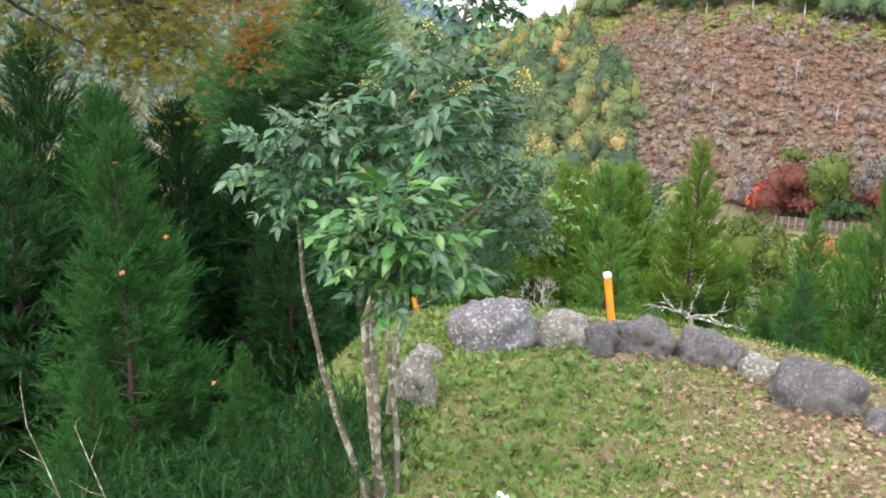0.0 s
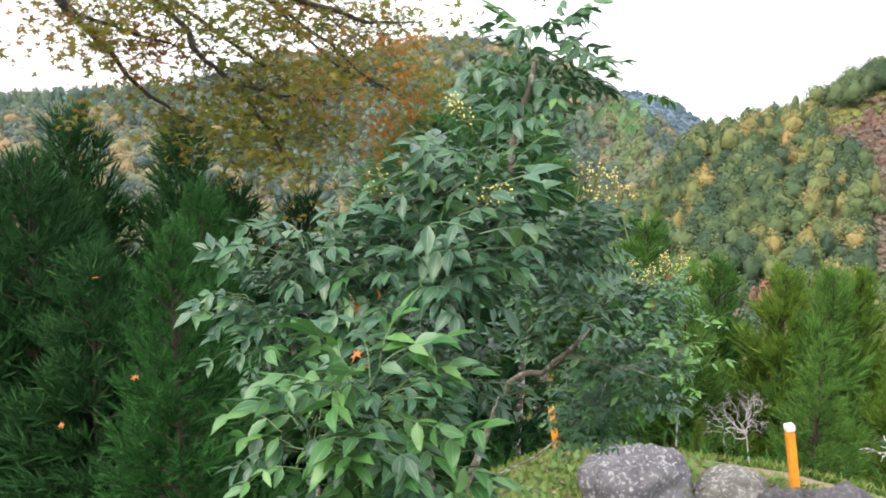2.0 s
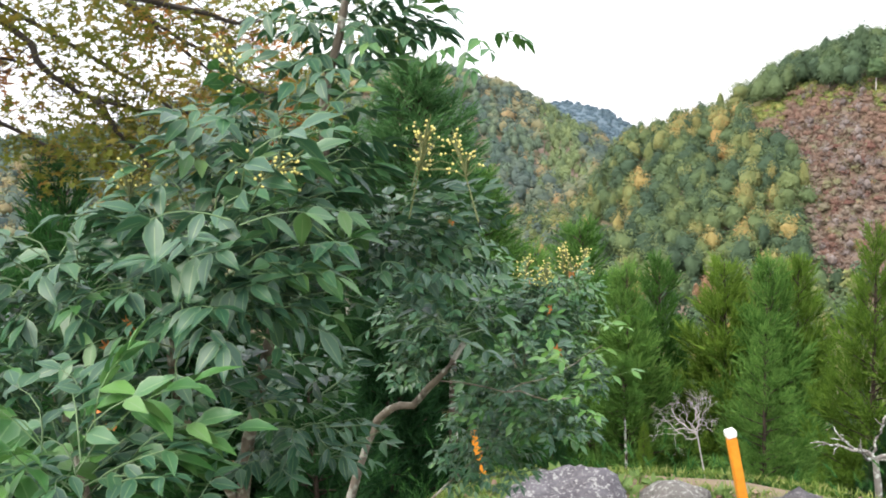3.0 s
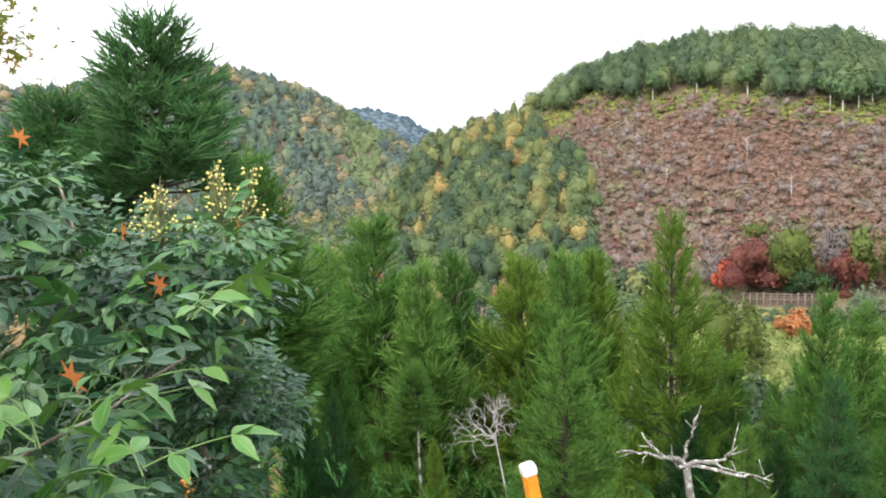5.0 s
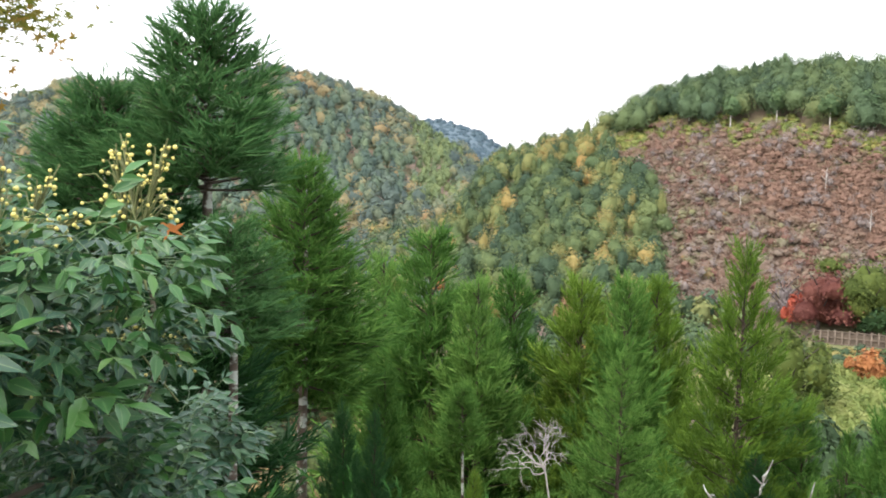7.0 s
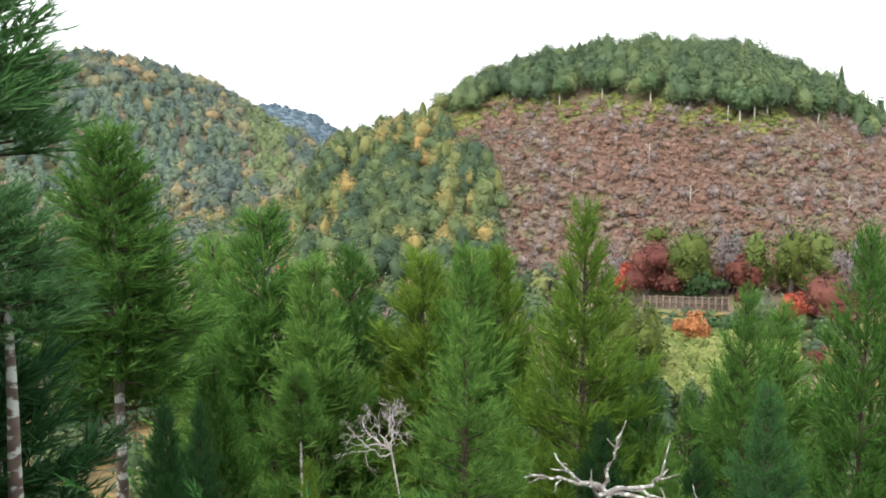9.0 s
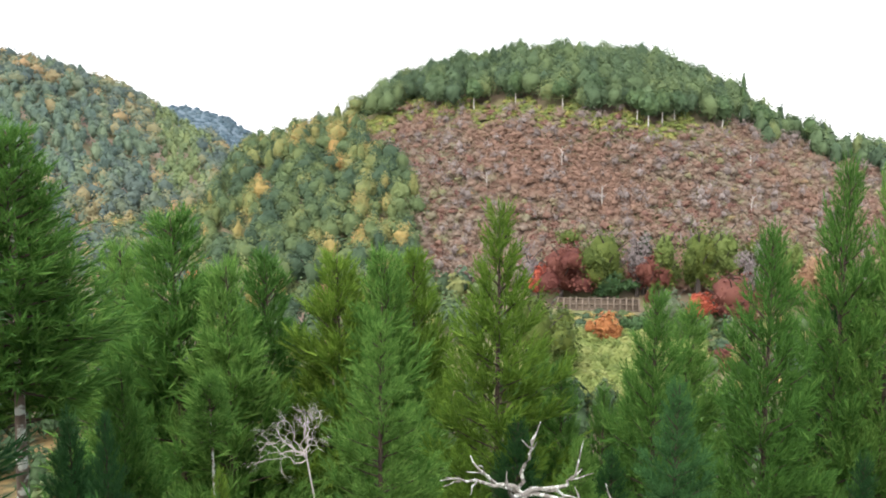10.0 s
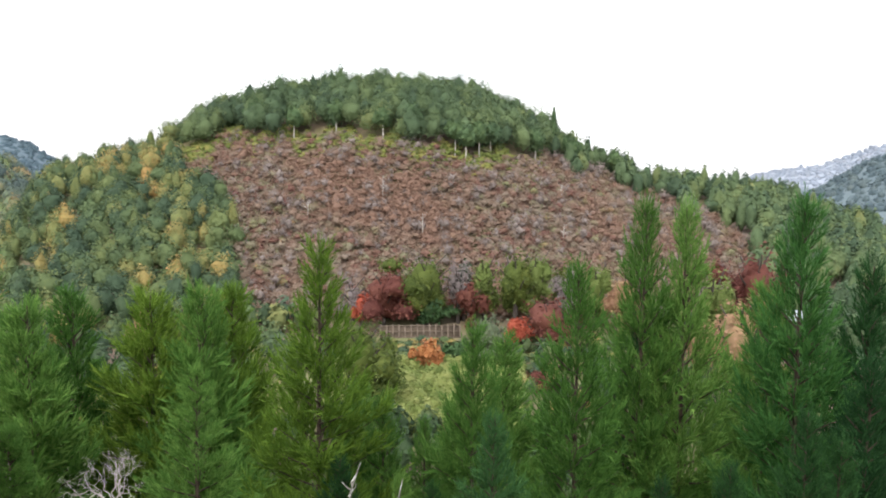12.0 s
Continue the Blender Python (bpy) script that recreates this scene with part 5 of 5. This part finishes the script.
    # berry panicles: a forked stalk that carries single berries
    bm = bmesh.new()
    bmesh.ops.create_icosphere(bm, subdivisions=2, radius=1)
    berry = mesh_from("berry", [v.co[:] for v in bm.verts], [[v.index for v in f.verts] for f in bm.faces], M_berry, True)
    bm.free()
    panicles = []
    for k in range(3):
        n = 38
        s = r.random(n)
        p = np.stack([r.normal(size=n) * 0.022 * (1.25 - s), r.normal(size=n) * 0.022 * (1.25 - s), s * 0.085], -1)
        stalks = joined([tube([(0, 0, -0.08), (0, 0, 0.05), (0.004, 0, 0.09)], [0.0013, 0.001, 0.0008], 4)] +
                        [tube([(0, 0, max(0, q[2] - 0.03)), q * (0.6, 0.6, 1), q], [0.0009, 0.0007, 0.0006], 3) for q in p])
        panicles.append((p, r.uniform(0.0016, 0.0024, n), mesh_from("panicle", *stalks, M_stalk, True)))
    spots = [(-0.47, 2.58, 1.52), (-0.53, 2.66, 1.66), (-0.72, 2.6, 1.5), (-0.3, 2.75, 1.52), (-0.26, 2.85, 1.5), (-0.38, 2.95, 1.53), (-0.36, 3.72, 1.14), (-0.33, 3.88, 1.16), (-0.35, 3.9, 1.14), (-0.47, 3.9, 1.13), (-0.45, 3.84, 1.12),
             (-0.43, 4.04, 0.98), (-0.40, 4.06, 0.97), (-0.5, 3.95, 0.93), (-0.44, 3.83, 0.98), (-0.41, 3.9, 0.95), (-0.3, 3.84, 1.15)]
    for k, c in enumerate(spots):
        p, size, stalk = panicles[k % 3]
        one = child("panicle", stalk, ob, "stalked cluster of pale yellow berries")
        one.matrix_local = pose(*(np.array(c) - base), r.normal() * 35, r.normal() * 35, r.uniform(0, 360))
        for q, z in zip(p, size):
            child("berry", berry, one).matrix_local = Matrix.Translation(q) @ Matrix.Scale(z, 4)


build_nandina()


# ---- maple at the side ----
def star_leaf(lobes=5):
    v, f = [(0, 0, 0)], []
    n = lobes * 2
    for k in range(n + 1):
        a = -2.3 + 4.6 * k / n
        q = (1.0 if abs(k - n / 2) < 1 else 0.85) if k % 2 == 0 else 0.36
        v.append((q * math.sin(a), q * math.cos(a), -0.12 * q))
    for k in range(n):
        f.append((0, k + 1, k + 2))
    return np.array(v), np.array(f)


LEAF_V, LEAF_F = star_leaf()
M_maple_leaf = foliage("maple_leaf", [(0.0, (0.085, 0.12, 0.022)), (0.5, (0.16, 0.18, 0.03)), (0.82, (0.25, 0.2, 0.04)), (1.0, (0.42, 0.18, 0.045))], 0.6, 0.5, (0.42, 0.17, 0.05), 1.0, (0.55, 0.66))


def NEARER(p):
    """The limb plan drawn in towards the terrace."""
    o = np.array([0.19, 0.97, 1.64])
    return o + (p - o) * 0.76


MAPLE_CLUMPS = [(-2.56, 6.28, 1.78), (-2.42, 6.31, 1.76), (-2.48, 6.28, 1.6), (-2.58, 6.25, 1.53), (-2.6, 6.23, 1.34)]


def build_maple():
    r = np.random.default_rng(23)
    x, y = -4.7, 3.5
    z = float(ground_z(x, y))
    base = np.array([x, y, z])
    ob = empty_thing("maple_tree", base, "maple with dark spreading branches and olive to orange autumn leaves", "tree")
    o = np.array([0.19, 0.97, 1.64])
    fork = NEARER(np.array([-5.45, 5.1, 3.4]))
    v, f = tube(wander((0, 0, -0.2), fork - base, 9, 0.05, r), np.linspace(0.13, 0.05, 9), 10)
    child("trunk", mesh_from("trunk", v, f, M_maple_bark, True), ob)
    limbs = [
        [(-5.45, 5.1, 3.4), (-4.9, 5.8, 2.8), (-4.54, 6.13, 2.42), (-4.32, 6.32, 2.07), (-4.07, 6.52, 1.82), (-3.83, 6.7, 1.72), (-3.53, 6.89, 1.69)],
        [(-4.07, 6.52, 1.82), (-3.93, 6.62, 1.53), (-3.74, 6.76, 1.21)],
        [(-5.45, 5.1, 3.4), (-4.96, 5.71, 2.4), (-4.79, 5.88, 2.22), (-4.41, 6.24, 2.07)],
        [(-5.45, 5.1, 3.4), (-4.4, 6.2, 2.75), (-3.74, 6.76, 2.44), (-3.32, 7.02, 2.29), (-2.95, 7.22, 2.29)],
        [(-5.45, 5.1, 3.4), (-5.3, 6.1, 2.3), (-5.0, 6.6, 1.7), (-4.6, 6.9, 1.4)],
    ]
    # upper boughs out of view, added so the crown shades the cedars below
    top = base + np.array([0.3, 0.5, 5.2])
    for k in range(9):
        a = k * 2.4
        e = top + np.array([math.cos(a) * 2.0, math.sin(a) * 1.9, 0.25 * math.sin(3 * a)])
        limbs.append([o + (q - o) / 0.76 for q in (fork, (fork + e) / 2 + (0, 0, 0.5), e)])
    for way in ([(-3.5, 5.8, 2.6), (-3.25, 6.6, 2.2), (-3.08, 7.0, 1.98)], [(-3.5, 5.8, 2.5), (-3.3, 6.6, 1.95), (-3.12, 7.05, 1.75)], [(-3.3, 5.9, 2.3), (-3.05, 6.4, 1.95), (-2.85, 6.8, 1.72)], [(-3.6, 6.2, 1.9), (-3.45, 6.6, 1.55), (-3.3, 6.9, 1.3)]):
        limbs.append([o + (np.array(q) - o) / 0.76 for q in [fork] + way])
    spots = []
    for k, line in enumerate(limbs):
        pts = [NEARER(np.array(p)) - base for p in line]
        dense = np.concatenate([wander(a, b, 5, 0.012, r)[:-1] for a, b in zip(pts, pts[1:])] + [[pts[-1]]])
        v, f = tube(dense, np.linspace(0.03 if k in (0, 3, 4) else 0.018, 0.006, len(dense)), 6)
        child("limb", mesh_from("limb", v, f, M_maple_bark, True), ob, "dark bare branch")
        spots.append(dense[len(dense) // 3:])
    spots = np.concatenate(spots)
    twigs, pos = [], []
    for p in spots:
        for k in range(5):
            d = r.normal(size=3) * (1, 1, 0.5)
            e = p + d / np.linalg.norm(d) * r.uniform(0.25, 0.62)
            line = wander(p, e, 5, 0.02, r)
            twigs.append(tube(line, np.linspace(0.0028, 0.001, 5), 3))
            if r.random() < 0.58:
                n = r.integers(18, 38)
                pos.append(line[r.integers(2, 5)] + r.normal(size=(n, 3)) * (0.13, 0.13, 0.06))
    # full clumps at the ends of the hanging boughs
    for c in MAPLE_CLUMPS:
        pos.append(np.array(c) - base + r.normal(size=(90, 3)) * (0.12, 0.14, 0.1))
    v, f = joined(twigs)
    tagged(child("twig_work", mesh_from("twig_work", v, f, M_maple_bark), ob), kind="stuff")
    pos = np.concatenate(pos)
    way = r.normal(size=pos.shape) * 0.5 + (0, 0, 1)
    v, f = scatter(LEAF_V, LEAF_F, frames_along(way, r), pos, r.uniform(0.03, 0.052, len(pos)))
    child("crown", mesh_from("crown", v, f, M_maple_leaf), ob)


build_maple()


# ---- lawn: grass, weeds, fallen leaves ----
def on_lawn(n, r, margin=0.05):
    x, y = r.uniform(-1.8, 2.8, n), r.uniform(0.4, 5.6, n)
    back = r.random(n) < 0.25
    x, y = np.where(back, r.uniform(-4.5, 4.5, n), x), np.where(back, 0.4 - 6 * r.random(n) ** 1.5, y)
    az = np.degrees(np.arctan2(x - CENTRE[0], y - CENTRE[1]))
    keep = np.hypot(x - CENTRE[0], y - CENTRE[1]) < np.interp(az, EDGE_AZ, EDGE_R) - margin
    x, y = x[keep], y[keep]
    return np.stack([x, y, ground_z(x, y)], -1)


M_grass = foliage("grass_blades", [(0.0, (0.10, 0.17, 0.03)), (0.5, (0.19, 0.28, 0.06)), (0.8, (0.3, 0.34, 0.11)), (1.0, (0.42, 0.38, 0.2))], 0.6, 0.35)
M_weed = foliage("weed_leaves", [(0.0, (0.11, 0.18, 0.05)), (0.6, (0.18, 0.27, 0.085)), (1.0, (0.3, 0.36, 0.16))], 0.5, 0.3)
M_wrapper = plain_paint("pale_plastic_film", (0.62, 0.68, 0.74), 0.3)
M_litter = foliage("fallen_leaves", [(0.0, (0.07, 0.042, 0.03)), (0.35, (0.14, 0.088, 0.06)), (0.55, (0.26, 0.18, 0.13)), (0.7, (0.38, 0.28, 0.2)), (0.84, (0.36, 0.15, 0.05)), (0.92, (0.44, 0.2, 0.06)), (0.96, (0.4, 0.28, 0.1)), (1.0, (0.58, 0.52, 0.46))], 0.7, 0.2)


def build_lawn():
    r = np.random.default_rng(41)
    p = on_lawn(140000, r, 0.02)
    leafy = np.array([noise.noise(Vector((q[0] * 0.9 + 3, q[1] * 0.9, 0))) for q in p])
    p = p[leafy + r.normal(size=len(p)) * 0.25 - 0.3 * (p[:, 0] - 0.4) > -0.08]
    way = r.normal(size=p.shape) * 0.55
    way[:, 2] = 1
    blade = np.array([(-0.06, 0, 0), (0.06, 0, 0), (0.05, 0.1, 0.55), (-0.05, 0.1, 0.55), (0, 0.32, 1.0)])
    v, f = scatter(blade, [(0, 1, 2), (0, 2, 3), (3, 2, 4)], frames_along(way, r), p, r.uniform(0.018, 0.05, len(p)))
    tagged(new("grass", mesh_from("grass", v, f, M_grass)), "short autumn grass on the terrace", "grass", kind="stuff")
    p = on_lawn(15000, r)
    p = p[r.random(len(p)) < np.clip(0.75 - 0.45 * p[:, 0], 0.12, 1)]
    n = len(p)
    lv = np.array([(0, 0, 0), (-0.24, 0.5, 0.05), (0.24, 0.5, 0.05), (0, 1.0, -0.15)])
    lf = np.array([(0, 2, 1), (1, 2, 3)])
    q = np.repeat(p, 5, 0)
    a = r.uniform(0, 2 * math.pi, len(q))
    up = r.uniform(0.3, 1.2, len(q))
    d = np.stack([np.cos(a), np.sin(a), up], -1)
    m = frames_along(d, r)[:, :, [0, 2, 1]]
    v, f = scatter(lv, lf, m, q, np.repeat(r.uniform(0.014, 0.03, n) + 0.06 * r.random(n) ** 3 * (p[:, 0] < 0.3), 5))
    tagged(new("lawn_weeds", mesh_from("lawn_weeds", v, f, M_weed)), "clover and broad-leaved weeds in the turf", "weeds", kind="stuff")
    p = on_lawn(22000, r)
    p = p[r.random(len(p)) < np.clip(0.25 + 0.6 * p[:, 0], 0.1, 1)]
    p[:, 2] += r.uniform(0.012, 0.03, len(p))
    way = r.normal(size=p.shape) * 0.35
    way[:, 2] = 1
    v, f = scatter(LEAF_V, LEAF_F, frames_along(way, r), p, 0.01 + 0.022 * r.random(len(p)) ** 2)
    bits = on_lawn(70000, r)
    bits = bits[r.random(len(bits)) < np.clip(0.1 + 0.55 * bits[:, 0], 0.04, 0.8)]
    bits[:, 2] += r.uniform(0.008, 0.03, len(bits))
    way = r.normal(size=bits.shape) * 0.4
    way[:, 2] = 1
    flake = np.array([(-0.5, -0.2, 0), (0.45, -0.35, 0.1), (0.3, 0.45, 0), (-0.35, 0.4, 0.15)])
    v2, f2 = scatter(flake, [(0, 1, 2), (0, 2, 3)], frames_along(way, r), bits, r.uniform(0.012, 0.034, len(bits)))
    v, f = joined([(v, f), (v2, f2)])
    tagged(new("leaf_litter", mesh_from("leaf_litter", v, f, M_litter)), "fallen brown and orange maple leaves on the grass", "fallen leaves", kind="stuff")
    # undergrowth beyond the edge
    az = np.radians(r.uniform(-85, 85, 14000))
    rad = np.interp(np.degrees(az), EDGE_AZ, EDGE_R) + r.uniform(-0.05, 1.0, len(az)) ** 2 * 1.1
    x, y = CENTRE[0] + rad * np.sin(az), CENTRE[1] + rad * np.cos(az)
    p = np.stack([x, y, ground_z(x, y)], -1)
    way = r.normal(size=p.shape) * 0.5
    way[:, 2] = 1
    v, f = scatter(blade, [(0, 1, 2), (0, 2, 3), (3, 2, 4)], frames_along(way, r), p, r.uniform(0.018, 0.045, len(p)))
    tagged(new("bank_grass", mesh_from("bank_grass", v, f, M_grass)), "longer grass on the bank below the stones", "grass", kind="stuff")


build_lawn()


def build_wrapper():
    """A scrap of crumpled film lying in the grass."""
    r = np.random.default_rng(6)
    n = 9
    u, v = np.meshgrid(np.linspace(-1, 1, n), np.linspace(-1, 1, n), indexing="ij")
    z = 0.014 * np.abs(r.normal(size=u.shape)) + 0.02
    p = np.stack([u * 0.035 + r.normal(size=u.shape) * 0.004, v * 0.028 + r.normal(size=u.shape) * 0.004, z], -1).reshape(-1, 3)
    f = [(i * n + j, i * n + j + 1, (i + 1) * n + j + 1, (i + 1) * n + j) for i in range(n - 1) for j in range(n - 1)]
    ob = tagged(new("plastic_scrap", mesh_from("plastic_scrap", p, f, M_wrapper)), "crumpled pale blue plastic scrap lying in grass", "litter")
    ob.location = (-0.29, 3.0, float(ground_z(-0.29, 3.0)))


build_wrapper()


def build_undergrowth():
    r = np.random.default_rng(77)
    az = np.radians(r.uniform(-75, 60, 1150))
    rad = np.interp(np.degrees(az), EDGE_AZ, EDGE_R) + 0.5 + 15 * r.random(len(az)) ** 1.3
    keep = (np.degrees(az) > -9) | (np.degrees(az) < -45) | (rad < 4.2)
    az, rad = az[keep], rad[keep]
    x, y = CENTRE[0] + rad * np.sin(az), CENTRE[1] + rad * np.cos(az)
    p = np.repeat(np.stack([x, y, ground_z(x, y)], -1), 20, 0)
    p += r.normal(size=p.shape) * (0.16, 0.16, 0.0)
    p[:, 2] += np.abs(r.normal(size=len(p))) * 0.2
    way = r.normal(size=p.shape) * 0.55
    way[:, 2] = 0.9
    v, f = scatter(SHOOT_V, SHOOT_F, frames_along(way, r), p, r.uniform(0.06, 0.12, len(p)))
    tagged(new("undergrowth", mesh_from("undergrowth", v, f, M_cedar_deep)), "dark green undergrowth covering the slope", "undergrowth", kind="stuff")


build_undergrowth()


def build_side_growth():
    r = np.random.default_rng(79)
    n = 420
    x, y = r.uniform(-2.1, -0.86, n), r.uniform(1.5, 3.7, n)
    p = np.repeat(np.stack([x, y, ground_z(x, y)], -1), 16, 0)
    p += r.normal(size=p.shape) * (0.09, 0.09, 0.0)
    p[:, 2] += np.abs(r.normal(size=len(p))) * 0.09
    way = r.normal(size=p.shape) * 0.6
    way[:, 2] = 0.9
    v, f = scatter(SHOOT_V, SHOOT_F, frames_along(way, r), p, r.uniform(0.045, 0.09, len(p)))
    tagged(new("bank_ferns", mesh_from("bank_ferns", v, f, M_cedar_dark)), "green ferny growth on the bank beside the shrub", "undergrowth", kind="stuff")


build_side_growth()


def build_dry_grass():
    r = np.random.default_rng(78)
    az = np.radians(r.uniform(-48, -8, 26000))
    rad = np.sqrt(r.uniform(4.4 ** 2, 20 ** 2, len(az)))
    x, y = CENTRE[0] + rad * np.sin(az), CENTRE[1] + rad * np.cos(az)
    p = np.stack([x, y, ground_z(x, y)], -1)
    way = r.normal(size=p.shape) * 0.5
    way[:, 2] = 1
    blade = np.array([(-0.05, 0, 0), (0.05, 0, 0), (0.04, 0.1, 0.55), (-0.04, 0.1, 0.55), (0, 0.36, 1.0)])
    v, f = scatter(blade, [(0, 1, 2), (0, 2, 3), (3, 2, 4)], frames_along(way, r), p, r.uniform(0.1, 0.4, len(p)))
    straw = foliage("straw", [(0.0, (0.2, 0.13, 0.05)), (0.5, (0.38, 0.28, 0.12)), (1.0, (0.5, 0.42, 0.22))], 0.7, 0.3)
    tagged(new("dry_grass", mesh_from("dry_grass", v, f, straw)), "straw-coloured dry grass under the cedars", "grass", kind="stuff")


build_dry_grass()

# loose maple leaves caught on the shrub
M_caught = foliage("caught_leaf", [(0.0, (0.5, 0.13, 0.04)), (1.0, (0.62, 0.26, 0.08))], 0.6, 0.4)
caught = mesh_from("fallen_maple_leaf", LEAF_V * 0.022, LEAF_F, M_caught)
for k, (x, y, z) in enumerate([(-0.66, 2.42, 1.22), (-0.63, 2.4, 1.2), (-0.64, 2.48, 1.33), (-0.70, 2.5, 1.29), (-0.36, 4.0, 1.13), (-0.4, 3.7, 1.16), (-0.23, 3.28, 1.1), (-0.71, 3.98, 1.28), (-0.34, 3.66, 1.1)]):
    ob = tagged(new("fallen_maple_leaf", caught), "orange maple leaf caught in the shrub", "leaf", "leaves caught in the shrub")
    ob.matrix_world = pose(x, y, z, 50 + 9 * k, 12 * k - 30, 57 * k)
for k, (x, y, z) in enumerate([(-1.43, 2.39, 0.95), (-1.38, 2.58, 1.02), (-0.96, 2.47, 0.74), (-1.61, 2.69, 1.23), (-1.07, 2.23, 0.7)]):
    ob = tagged(new("fallen_maple_leaf", caught), "orange maple leaf caught on a young cedar", "leaf", "leaves caught on the cedar")
    ob.matrix_world = pose(x, y, z, 60 - 11 * k, 9 * k - 20, 71 * k) @ Matrix.Scale(0.7, 4)


def build_dry_stalks():
    """Bare pale stalks that lean out of the bank."""
    r = np.random.default_rng(91)
    foot = np.array([-1.3, 2.0, float(ground_z(-1.3, 2.0))])
    ob = empty_thing("dry_weed", foot, "leaning bare brown stalks of a dead weed on the bank", "weed")
    for a, b in (((-1.12, 2.05, -0.1), (-1.5, 2.2, 0.52)), ((-1.25, 2.0, -0.1), (-1.66, 2.2, 0.5)), ((-1.05, 2.0, -0.1), (-1.12, 2.05, 0.3))):
        line = wander(np.array(a) - foot, np.array(b) - foot, 8, 0.012, r)
        parts = [tube(line, np.linspace(0.005, 0.0015, 8), 5)]
        for k in range(5):
            s = line[3 + k % 5]
            d = r.normal(size=3) * 0.5 + (-0.3, 0.1, 0.8)
            parts.append(tube(wander(s, s + d * 0.09, 4, 0.005, r), np.linspace(0.002, 0.0008, 4), 3))
        v, f = joined(parts)
        child("stalk", mesh_from("stalk", v, f, M_stem, True), ob)


build_dry_stalks()
